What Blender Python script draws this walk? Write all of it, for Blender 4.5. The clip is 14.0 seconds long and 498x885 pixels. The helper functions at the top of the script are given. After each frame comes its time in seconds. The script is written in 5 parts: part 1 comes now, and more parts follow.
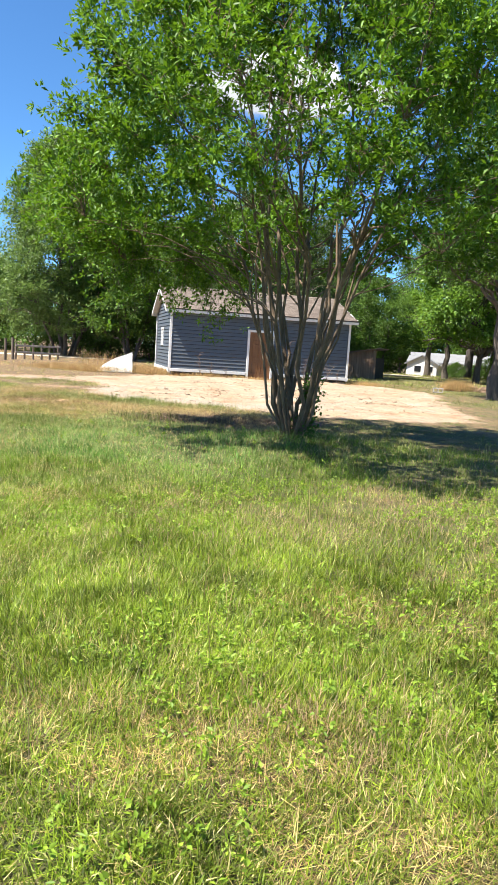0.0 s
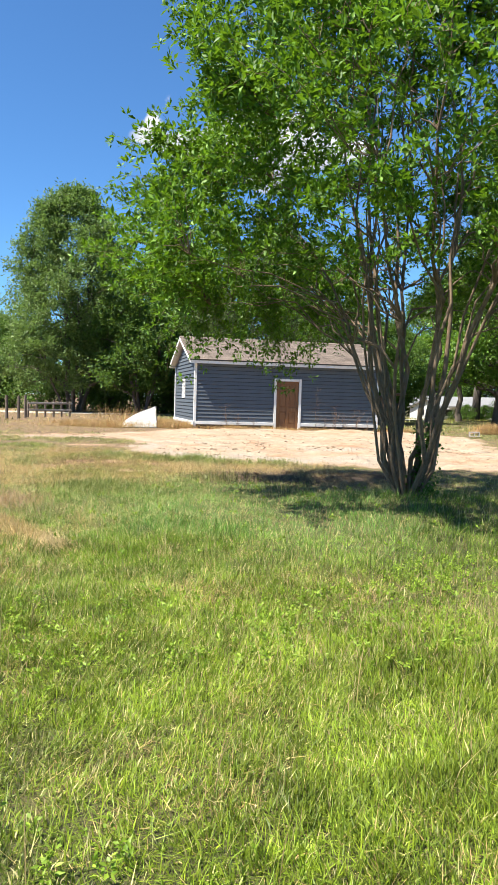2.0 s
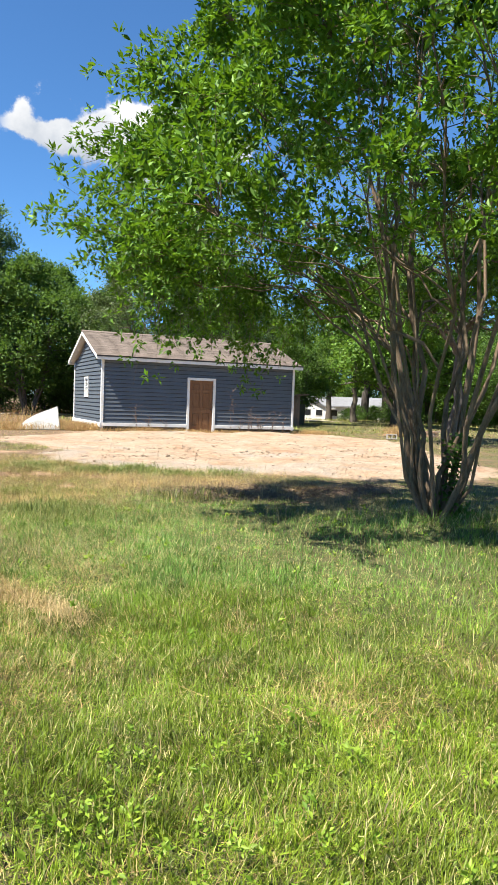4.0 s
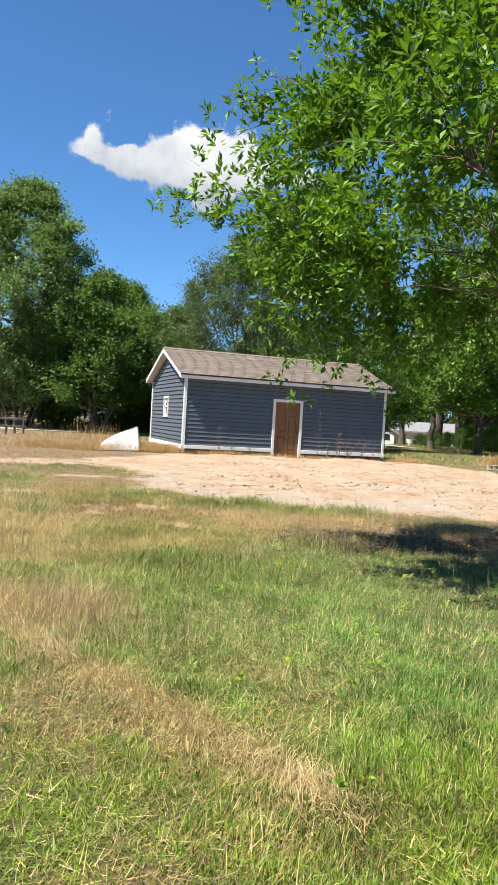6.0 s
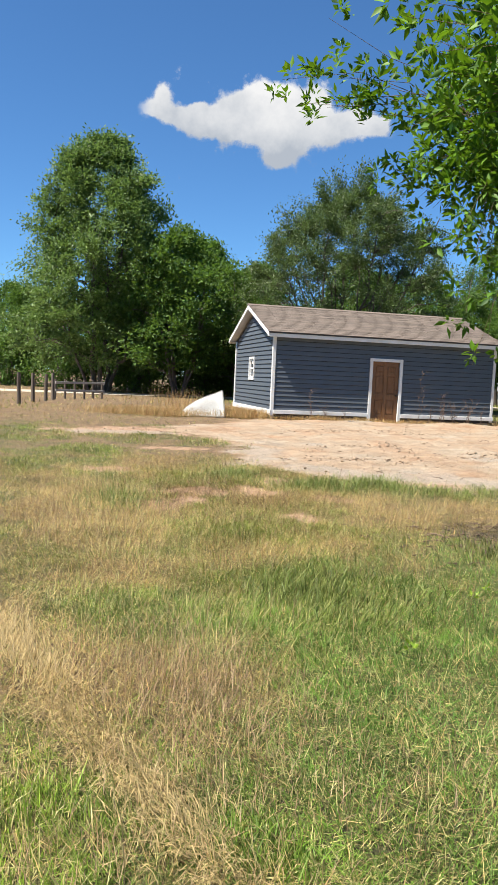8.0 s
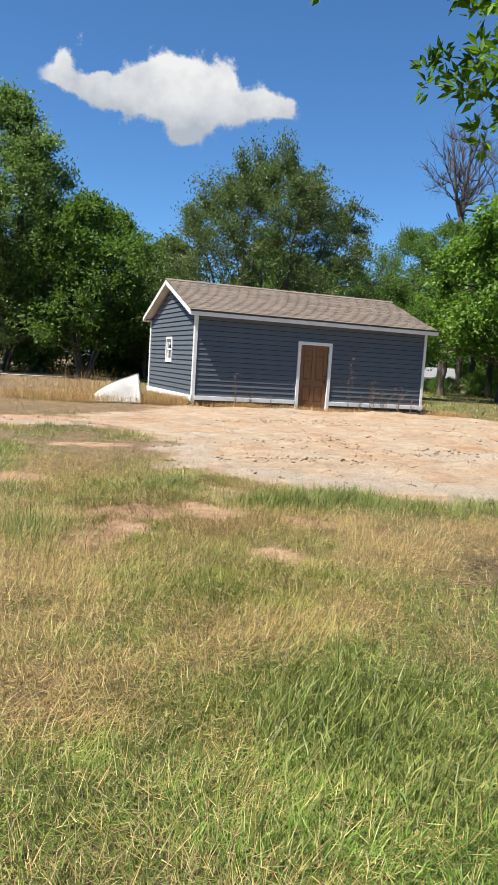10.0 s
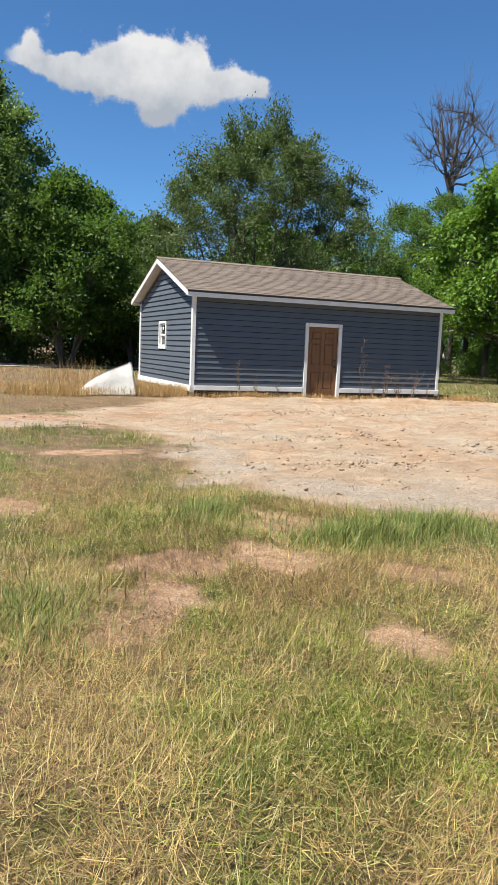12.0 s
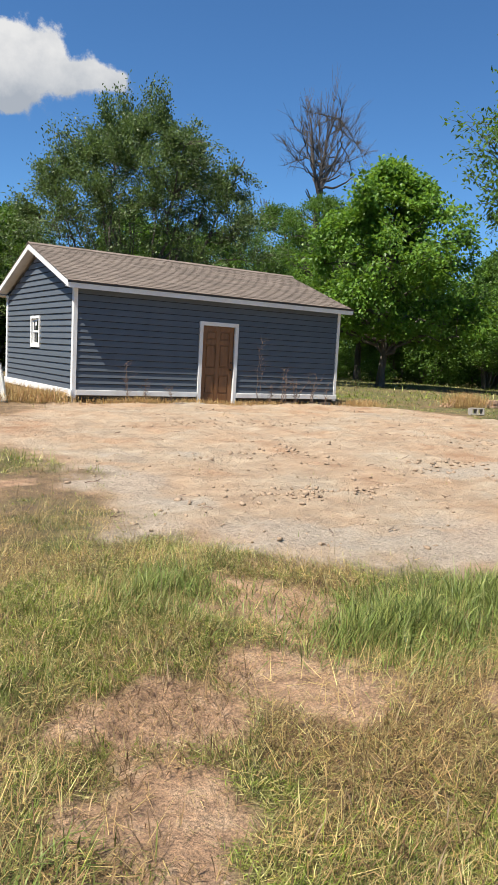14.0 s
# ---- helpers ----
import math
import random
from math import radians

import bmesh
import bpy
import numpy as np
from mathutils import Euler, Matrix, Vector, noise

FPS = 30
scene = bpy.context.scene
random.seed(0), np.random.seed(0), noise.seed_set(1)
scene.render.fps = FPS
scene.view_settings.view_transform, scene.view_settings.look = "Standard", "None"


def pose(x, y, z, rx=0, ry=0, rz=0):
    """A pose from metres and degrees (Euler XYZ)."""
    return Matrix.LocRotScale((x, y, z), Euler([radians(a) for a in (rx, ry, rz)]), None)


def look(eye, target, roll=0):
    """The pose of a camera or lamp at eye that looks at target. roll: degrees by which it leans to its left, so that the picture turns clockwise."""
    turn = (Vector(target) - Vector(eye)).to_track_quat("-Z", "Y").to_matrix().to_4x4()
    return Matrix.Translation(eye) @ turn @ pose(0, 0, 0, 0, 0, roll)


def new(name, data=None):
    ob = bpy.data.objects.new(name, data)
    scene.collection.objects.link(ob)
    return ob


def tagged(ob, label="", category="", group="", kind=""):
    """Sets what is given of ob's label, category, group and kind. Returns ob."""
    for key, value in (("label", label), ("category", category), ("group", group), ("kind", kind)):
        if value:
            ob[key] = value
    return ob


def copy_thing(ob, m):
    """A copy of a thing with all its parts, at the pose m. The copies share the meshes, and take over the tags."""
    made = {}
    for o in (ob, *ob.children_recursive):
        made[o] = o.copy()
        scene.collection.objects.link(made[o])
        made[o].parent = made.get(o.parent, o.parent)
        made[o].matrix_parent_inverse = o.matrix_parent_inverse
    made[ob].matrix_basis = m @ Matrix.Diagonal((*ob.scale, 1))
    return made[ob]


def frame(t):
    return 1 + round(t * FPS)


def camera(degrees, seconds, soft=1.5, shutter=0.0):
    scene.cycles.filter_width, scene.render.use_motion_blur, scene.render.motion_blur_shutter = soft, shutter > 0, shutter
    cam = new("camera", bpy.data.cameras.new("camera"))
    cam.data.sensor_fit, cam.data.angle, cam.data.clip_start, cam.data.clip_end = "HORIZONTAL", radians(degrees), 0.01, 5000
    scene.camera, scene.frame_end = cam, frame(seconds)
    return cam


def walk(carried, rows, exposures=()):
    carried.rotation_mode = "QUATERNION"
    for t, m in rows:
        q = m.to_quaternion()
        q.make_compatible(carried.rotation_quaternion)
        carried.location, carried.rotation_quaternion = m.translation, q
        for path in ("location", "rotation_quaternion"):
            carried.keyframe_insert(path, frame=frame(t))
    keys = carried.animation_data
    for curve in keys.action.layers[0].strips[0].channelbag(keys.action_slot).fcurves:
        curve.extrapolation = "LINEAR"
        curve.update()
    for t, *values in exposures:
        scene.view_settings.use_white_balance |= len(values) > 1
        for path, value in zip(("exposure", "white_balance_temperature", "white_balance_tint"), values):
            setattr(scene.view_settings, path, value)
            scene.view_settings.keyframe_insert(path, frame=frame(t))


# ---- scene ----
cam = camera(37.7, 14.0, soft=1.0)
PATH = [
    (0, (-1.979, -0.584, 1.376), (-1.519, 1.347, 1.124), 3.6),
    (0.5, (-2.255, -0.217, 1.405), (-1.775, 1.714, 1.21), 3.5),
    (1, (-2.54, 0.169, 1.386), (-2.063, 2.106, 1.247), 2.5),
    (1.5, (-2.868, 0.617, 1.368), (-2.434, 2.565, 1.241), 2.0),
    (2, (-3.161, 1.014, 1.343), (-2.684, 2.953, 1.225), 1.6),
    (2.2, (-3.267, 1.219, 1.357), (-2.774, 3.154, 1.247), 1.5),
    (4.3, (-4.145, 3.444, 1.369), (-3.331, 5.268, 1.266), 2.0),
    (4.5, (-4.201, 3.651, 1.369), (-3.406, 5.485, 1.293), 1.5),
    (5, (-4.347, 4.11, 1.415), (-3.672, 5.992, 1.403), 0.9),
    (5.5, (-4.465, 4.632, 1.385), (-3.831, 6.528, 1.355), 1.6),
    (6, (-4.471, 5.188, 1.388), (-3.815, 7.077, 1.328), 3.3),
    (6.5, (-4.473, 5.733, 1.407), (-3.927, 7.657, 1.38), 3.9),
    (7, (-4.489, 6.235, 1.387), (-3.985, 8.169, 1.305), 1.9),
    (7.5, (-4.462, 6.83, 1.352), (-3.985, 8.766, 1.196), 2.1),
    (7.7, (-4.454, 7.049, 1.363), (-3.988, 8.987, 1.196), 2.5),
    (9.8, (-4.458, 9.128, 1.429), (-3.813, 11.009, 1.22), 3.5),
    (10, (-4.426, 9.369, 1.425), (-3.706, 11.223, 1.212), 3.6),
    (10.5, (-4.368, 9.838, 1.452), (-3.604, 11.676, 1.254), 3.1),
    (11, (-4.376, 10.386, 1.44), (-3.626, 12.231, 1.255), 2.0),
    (11.5, (-4.375, 10.883, 1.432), (-3.587, 12.708, 1.211), 1.8),
    (12, (-4.361, 11.42, 1.44), (-3.593, 13.25, 1.185), 2.3),
    (12.5, (-4.367, 11.984, 1.415), (-3.579, 13.801, 1.14), 2.1),
    (13, (-4.261, 12.531, 1.398), (-3.362, 14.3, 1.143), 2.6),
    (13.5, (-4.246, 13.005, 1.436), (-3.272, 14.736, 1.205), 3.0),
    (14, (-4.242, 13.493, 1.434), (-3.142, 15.147, 1.196), 3.1),
]
walk(cam, [(t, look(eye, target, roll)) for t, eye, target, roll in PATH],
     exposures=((0, 1.66), (2.2, 1.56), (5, 1.47), (7.5, 1.27), (11, 1.15), (14, 1.05)))

# ---- light ----
SUN_WAY = Vector((0.6, 0.142, -1.0)).normalized()
sun = new("sun", bpy.data.lights.new("sun", "SUN"))
sun.data.energy, sun.data.angle, sun.data.color = 5.0, radians(0.53), (1.0, 0.93, 0.82)
sun.rotation_euler = SUN_WAY.to_track_quat("-Z", "Y").to_euler()
world = bpy.data.worlds.new("sky")
scene.world = world
world.use_nodes = True
wn = world.node_tree
sky = wn.nodes.new("ShaderNodeTexSky")
sky.sky_type, sky.sun_disc = "NISHITA", False
sky.sun_elevation, sky.sun_rotation = math.asin(-SUN_WAY.z), math.atan2(-SUN_WAY.x, -SUN_WAY.y)
sky.altitude = 1200
sky.air_density, sky.dust_density, sky.ozone_density = 1.0, 0.0, 3.0
deep = wn.nodes.new("ShaderNodeMix")
deep.data_type, deep.blend_type = "RGBA", "MULTIPLY"
deep.inputs[0].default_value, deep.inputs[7].default_value = 1.0, (0.62, 0.98, 1.25, 1)
wn.links.new(sky.outputs[0], deep.inputs[6])
wn.links.new(deep.outputs[2], wn.nodes["Background"].inputs[0])
wn.nodes["Background"].inputs[1].default_value = 0.054


# ---- materials ----
def nodes_of(name):
    m = bpy.data.materials.new(name)
    m.use_nodes = True
    return m, m.node_tree.nodes, m.node_tree.links, m.node_tree.nodes["Principled BSDF"]


def noise_node(n, l, scale, detail=4, stretch=None, coord="Object", rough=0.6):
    tc, tex = n.new("ShaderNodeTexCoord"), n.new("ShaderNodeTexNoise")
    tex.inputs["Scale"].default_value, tex.inputs["Detail"].default_value, tex.inputs["Roughness"].default_value = scale, detail, rough
    if stretch:
        mp = n.new("ShaderNodeMapping")
        mp.inputs["Scale"].default_value = stretch
        l.new(tc.outputs[coord], mp.inputs[0])
        l.new(mp.outputs[0], tex.inputs["Vector"])
    else:
        l.new(tc.outputs[coord], tex.inputs["Vector"])
    return tex


def ramp(n, l, fac, stops):
    r = n.new("ShaderNodeValToRGB")
    while len(r.color_ramp.elements) < len(stops):
        r.color_ramp.elements.new(0.5)
    for e, (p, c) in zip(r.color_ramp.elements, stops):
        e.position, e.color = p, (*c, 1)
    l.new(fac, r.inputs[0])
    return r


def mix(n, l, fac, a, b, mode="MIX"):
    m = n.new("ShaderNodeMix")
    m.data_type, m.blend_type = "RGBA", mode
    for sock, v in ((m.inputs[0], fac), (m.inputs[6], a), (m.inputs[7], b)):
        if isinstance(v, (int, float)):
            sock.default_value = v
        elif isinstance(v, tuple):
            sock.default_value = (*v, 1)
        else:
            l.new(v, sock)
    return m.outputs[2]


def bump(n, l, p, height, strength, distance):
    b = n.new("ShaderNodeBump")
    b.inputs["Strength"].default_value, b.inputs["Distance"].default_value = strength, distance
    l.new(height, b.inputs["Height"])
    l.new(b.outputs[0], p.inputs["Normal"])


def rough_mat(name, dark, light, scale, fine, rough=0.8, bumpiness=0.4, depth=0.01, stretch=None, metal=0.0, vary=0.0):
    """Two scales of mottling between two colours, with relief from the finer one."""
    m, n, l, p = nodes_of(name)
    a, b = noise_node(n, l, scale, 4, stretch), noise_node(n, l, fine, 6, stretch)
    both = n.new("ShaderNodeMath")
    both.operation = "MULTIPLY_ADD"
    l.new(b.outputs[0], both.inputs[0])
    both.inputs[1].default_value = 0.5
    half = n.new("ShaderNodeMath")
    half.operation = "MULTIPLY"
    half.inputs[1].default_value = 0.5
    l.new(a.outputs[0], half.inputs[0])
    l.new(half.outputs[0], both.inputs[2])
    c = ramp(n, l, both.outputs[0], [(0.36, dark), (0.64, light)]).outputs[0]
    if vary:
        info = n.new("ShaderNodeObjectInfo")
        v = ramp(n, l, info.outputs["Random"], [(0, (1 - vary,) * 3), (1, (1, 1, 1))])
        c = mix(n, l, 1.0, c, v.outputs[0], "MULTIPLY")
    l.new(c, p.inputs["Base Color"])
    p.inputs["Roughness"].default_value, p.inputs["Metallic"].default_value = rough, metal
    bump(n, l, p, b.outputs[0], bumpiness, depth)
    return m


def leaf_mat(name, dark, light, through_colour, share=0.35, rough=0.5, attribute=""):
    """Thin leaf: a glossy face and light that passes through, each leaf of its own shade."""
    m, n, l, p = nodes_of(name)
    geo = n.new("ShaderNodeNewGeometry")
    c = ramp(n, l, geo.outputs["Random Per Island"], [(0.0, dark), (0.75, light), (1.0, tuple(min(1, v * 1.35) for v in light))]).outputs[0]
    t = n.new("ShaderNodeBsdfTranslucent")
    if attribute:
        at = n.new("ShaderNodeAttribute")
        at.attribute_name = attribute
        v = ramp(n, l, geo.outputs["Random Per Island"], [(0.0, (0.6, 0.6, 0.58)), (1.0, (1.25, 1.25, 1.2))]).outputs[0]
        c = mix(n, l, 1.0, at.outputs["Color"], v, "MULTIPLY")
        l.new(c, t.inputs[0])
    else:
        l.new(mix(n, l, 0.6, c, through_colour), t.inputs[0])
    l.new(c, p.inputs["Base Color"])
    p.inputs["Roughness"].default_value = rough
    p.inputs["Specular IOR Level"].default_value = 0.35
    s = n.new("ShaderNodeMixShader")
    s.inputs[0].default_value = share
    l.new(p.outputs[0], s.inputs[1])
    l.new(t.outputs[0], s.inputs[2])
    l.new(s.outputs[0], n["Material Output"].inputs[0])
    return m


SIDING = rough_mat("blue_grey_vinyl", (0.066, 0.079, 0.094), (0.09, 0.105, 0.124), 1.5, 40, 0.5, 0.1, 0.002, (1, 1, 6), vary=0.08)
WHITE = rough_mat("white_trim_paint", (0.56, 0.56, 0.55), (0.72, 0.72, 0.7), 3, 60, 0.5, 0.1, 0.002)
SHINGLE = rough_mat("brown_shingle", (0.11, 0.085, 0.067), (0.2, 0.16, 0.13), 2.5, 90, 0.95, 0.6, 0.004, vary=0.3)
DRIP = rough_mat("dark_drip_edge", (0.02, 0.017, 0.015), (0.035, 0.03, 0.027), 4, 60, 0.6, 0.1, 0.002)
DOOR = rough_mat("stained_door_wood", (0.11, 0.045, 0.013), (0.21, 0.095, 0.032), 3, 25, 0.5, 0.3, 0.003, (6, 6, 0.6))
BLOCK = rough_mat("concrete_block", (0.26, 0.24, 0.21), (0.42, 0.39, 0.35), 4, 70, 0.95, 0.6, 0.006, vary=0.15)
# near-black that puts the shade of gaps and the underfloor into the colour
DARK = rough_mat("dark_gap_shade", (0.015, 0.013, 0.012), (0.03, 0.027, 0.024), 4, 40, 0.9)
SHEET = rough_mat("white_plastic_sheet", (0.52, 0.52, 0.5), (0.66, 0.66, 0.63), 2, 25, 0.45, 0.3, 0.01)
METAL = rough_mat("dark_knob_metal", (0.03, 0.03, 0.03), (0.06, 0.055, 0.05), 5, 50, 0.35, 0.1, 0.001, metal=0.9)
POST = rough_mat("weathered_post_wood", (0.08, 0.06, 0.045), (0.17, 0.135, 0.1), 3, 30, 0.9, 0.5, 0.006, (5, 5, 0.6), vary=0.25)
RAIL = rough_mat("pale_rail_wood", (0.3, 0.28, 0.25), (0.45, 0.42, 0.38), 3, 30, 0.85, 0.4, 0.004, (0.6, 5, 5))
POLE = rough_mat("bleached_dead_wood", (0.36, 0.33, 0.28), (0.52, 0.48, 0.42), 3, 30, 0.9, 0.4, 0.004, (5, 5, 0.6))
SHED = rough_mat("weathered_brown_board", (0.2, 0.12, 0.075), (0.34, 0.22, 0.14), 2, 30, 0.9, 0.4, 0.004, (5, 5, 0.5), vary=0.3)
TIN = rough_mat("rusty_tin_roof", (0.12, 0.07, 0.05), (0.24, 0.17, 0.13), 2, 30, 0.7, 0.3, 0.004)
BARK = rough_mat("smooth_tan_bark", (0.06, 0.04, 0.025), (0.235, 0.165, 0.105), 3, 30, 0.85, 0.7, 0.012, (4, 4, 0.5))
BARK2 = rough_mat("dark_grey_bark", (0.04, 0.032, 0.026), (0.12, 0.1, 0.08), 3, 30, 0.9, 0.8, 0.02, (4, 4, 0.6))
SNAGWOOD = rough_mat("grey_snag_wood", (0.035, 0.03, 0.028), (0.11, 0.092, 0.08), 2, 20, 0.9, 0.6, 0.02, (3, 3, 0.4))
BRICK = rough_mat("tan_brick", (0.4, 0.25, 0.16), (0.55, 0.38, 0.26), 6, 60, 0.9, 0.5, 0.004, vary=0.25)
FARWALL = rough_mat("white_house_paint", (0.6, 0.6, 0.58), (0.74, 0.74, 0.71), 2, 20, 0.7, 0.2, 0.004)
FARROOF = rough_mat("grey_far_roof", (0.13, 0.135, 0.14), (0.2, 0.205, 0.21), 2, 20, 0.8, 0.2, 0.004)
ROADM = rough_mat("pale_sand_road", (0.38, 0.31, 0.24), (0.52, 0.44, 0.35), 0.6, 12, 0.95, 0.4, 0.01)
TWIG = rough_mat("dead_twig", (0.085, 0.055, 0.04), (0.19, 0.125, 0.09), 4, 30, 0.9, 0.3, 0.003)
LEAF_MAIN = leaf_mat("shrub_tree_leaf", (0.026, 0.075, 0.008), (0.105, 0.215, 0.014), (0.21, 0.38, 0.012), 0.29, 0.55)
LEAF_BLUE = leaf_mat("grey_green_leaf", (0.034, 0.062, 0.018), (0.1, 0.14, 0.05), (0.15, 0.24, 0.05), 0.3, 0.45)
LEAF_MID = leaf_mat("mid_green_leaf", (0.026, 0.065, 0.01), (0.075, 0.145, 0.022), (0.17, 0.3, 0.03), 0.33, 0.68)
LEAF_TALL = leaf_mat("fresh_tall_leaf", (0.05, 0.095, 0.022), (0.12, 0.19, 0.05), (0.2, 0.32, 0.06), 0.35, 0.5)
LEAF_BRIGHT = leaf_mat("bright_green_leaf", (0.05, 0.11, 0.012), (0.115, 0.22, 0.03), (0.28, 0.45, 0.04), 0.38, 0.45)
LEAF_WEED = leaf_mat("weed_leaf", (0.1, 0.19, 0.015), (0.22, 0.32, 0.03), (0.3, 0.42, 0.03), 0.35, 0.5)
GRASSM = leaf_mat("grass_blade", (0.1, 0.15, 0.03), (0.2, 0.25, 0.06), (0.2, 0.3, 0.05), 0.3, 0.5, "tint")

m, n, l, p = nodes_of("window_glass")
p.inputs["Base Color"].default_value = (0.02, 0.022, 0.025, 1)
p.inputs["Roughness"].default_value = 0.05
GLASS = m


# ---- shape helpers ----
def part(name, bm, material, parent=None, label=""):
    """Links a bmesh as one mesh object under a thing or a part."""
    me = bpy.data.meshes.new(name)
    bm.to_mesh(me)
    bm.free()
    me.materials.append(material)
    ob = new(name, me)
    ob.parent = parent
    return tagged(ob, label)


def shared(name, me, parent, m):
    ob = new(name, me)
    ob.parent, ob.matrix_basis = parent, m
    return ob


def box(*spans, bevel=0.0, bm=None):
    """Boxes given as (x0, x1, y0, y1, z0, z1)."""
    bm = bm or bmesh.new()
    for x0, x1, y0, y1, z0, z1 in spans:
        made = bmesh.ops.create_cube(bm, size=1)["verts"]
        for v in made:
            v.co = Vector(((x0 + x1) / 2 + v.co.x * (x1 - x0), (y0 + y1) / 2 + v.co.y * (y1 - y0), (z0 + z1) / 2 + v.co.z * (z1 - z0)))
        if bevel:
            bmesh.ops.bevel(bm, geom=list({e for v in made for e in v.link_edges}), offset=bevel, segments=1, affect="EDGES")
    return bm


def prism(outline, axis, a, b, bm=None):
    """A flat outline of (u, v) drawn out along an axis from a to b."""
    bm = bm or bmesh.new()
    put = {"x": lambda u, v, w: (w, u, v), "y": lambda u, v, w: (u, w, v), "z": lambda u, v, w: (u, v, w)}[axis]
    lo, hi = [[bm.verts.new(put(u, v, w)) for u, v in outline] for w in (a, b)]
    bm.faces.new(lo)
    bm.faces.new(hi[::-1])
    for i in range(len(outline)):
        j = (i + 1) % len(outline)
        bm.faces.new((lo[i], hi[i], hi[j], lo[j]))
    bmesh.ops.recalc_face_normals(bm, faces=bm.faces)
    return bm


def mesh_np(name, verts, tris, material, tint=None, smooth=False):
    me = bpy.data.meshes.new(name)
    me.vertices.add(len(verts))
    me.vertices.foreach_set("co", np.asarray(verts, np.float32).ravel())
    me.loops.add(3 * len(tris))
    me.loops.foreach_set("vertex_index", np.asarray(tris, np.int32).ravel())
    me.polygons.add(len(tris))
    me.polygons.foreach_set("loop_start", np.arange(len(tris), dtype=np.int32) * 3)
    if smooth:
        me.polygons.foreach_set("use_smooth", np.ones(len(tris), bool))
    me.update(calc_edges=True)
    if tint is not None:
        at = me.attributes.new("tint", "FLOAT_COLOR", "POINT")
        at.data.foreach_set("color", np.c_[tint, np.ones((len(tint), 4 - tint.shape[1]))].astype(np.float32).ravel())
    me.materials.append(material)
    return me


def thing(name, label, category, group="", kind="", at=None):
    e = new(name)
    e.empty_display_size = 0.2
    if at is not None:
        e.location = at
    return tagged(e, label, category, group, kind)


# ---- the lie of the land ----
def value_noise(x, y, seed=0):
    """Smooth noise in -1..1 on arrays."""
    xi, yi = np.floor(x).astype(np.int64), np.floor(y).astype(np.int64)
    fx, fy = x - xi, y - yi
    fx, fy = fx * fx * (3 - 2 * fx), fy * fy * (3 - 2 * fy)

    def h(a, b):
        q = (a * 374761393 + b * 668265263 + seed * 974634821) & 0xFFFFFFFF
        q = ((q ^ (q >> 13)) * 1274126177) & 0xFFFFFFFF
        return ((q ^ (q >> 16)) & 0xFFFF) / 32767.5 - 1
    return (h(xi, yi) * (1 - fx) + h(xi + 1, yi) * fx) * (1 - fy) + (h(xi, yi + 1) * (1 - fx) + h(xi + 1, yi + 1) * fx) * fy


def fractal(x, y, scale, seed=0, octaves=3):
    return sum(value_noise(x * scale * 2 ** k, y * scale * 2 ** k, seed + k) * 0.5 ** k for k in range(octaves)) / 1.75


def step(a, b, v):
    t = np.clip((v - a) / (b - a), 0, 1)
    return t * t * (3 - 2 * t)


PAD = [(-2.2, 18.4), (-1.0, 17.2), (0.0, 16.5), (2.5, 15.3), (5.0, 14.2), (7.0, 14.6), (8.6, 17.5), (10.0, 22.0), (11.6, 25.0), (11.4, 28.0), (10.6, 30.4), (1.2, 30.4), (-0.3, 27.6), (-2.6, 25.6), (-1.4, 22.5), (-1.5, 20.5)]


def pad_depth(x, y):
    """Metres inside (+) or outside (-) the bare pad in front of the house."""
    inside, best = np.zeros(np.shape(x), bool), np.full(np.shape(x), 1e9)
    for (x0, y0), (x1, y1) in zip(PAD, PAD[1:] + PAD[:1]):
        dx, dy = x1 - x0, y1 - y0
        t = np.clip(((x - x0) * dx + (y - y0) * dy) / (dx * dx + dy * dy), 0, 1)
        best = np.minimum(best, np.hypot(x - x0 - t * dx, y - y0 - t * dy))
        inside ^= ((y0 > y) != (y1 > y)) & (x < dx * (y - y0) / (dy if dy else 1e-9) + x0)
    return np.where(inside, best, -best)


BARE = [(-1.85, 16.75, 0.34, 0.6), (-2.3, 16.0, 0.42, 0.36), (-2.9, 15.95, 0.45, 0.3), (-3.2, 15.4, 0.3, 0.38), (-3.5, 14.9, 0.2, 0.25), (-3.2, 24.3, 1.7, 0.9), (-2.2, 14.4, 0.25, 0.25), (-1.5, 15.2, 0.3, 0.2), (-3.9, 17.9, 0.3, 0.5), (-2.6, 20.9, 0.6, 0.2)]


def bare_mask(x, y):
    w = 0.45 * fractal(x, y, 1.6, 5) + 0.3 * fractal(x, y, 5.5, 15)
    v = step(-0.25, 0.35, pad_depth(x, y) + w)
    ragged = 0.6 * w + 0.5 * fractal(x, y, 2.3, 25) + 0.5 * fractal(x, y, 6.5, 26) - 0.12
    for cx, cy, rx, ry in BARE:
        v = np.maximum(v, step(1.2, 0.7, np.hypot((x - cx) / rx, (y - cy) / ry) + ragged))
    return v


GRAVEL = [(0.3, 17.3, 1.5, 0.7), (-2.0, 18.5, 0.6, 0.6), (2.8, 16.6, 1.6, 0.9), (-3.2, 23.9, 1.5, 0.6), (-1.2, 20.4, 0.5, 1.2), (4.5, 20.0, 1.5, 0.5), (-0.7, 18.0, 0.9, 0.5)]


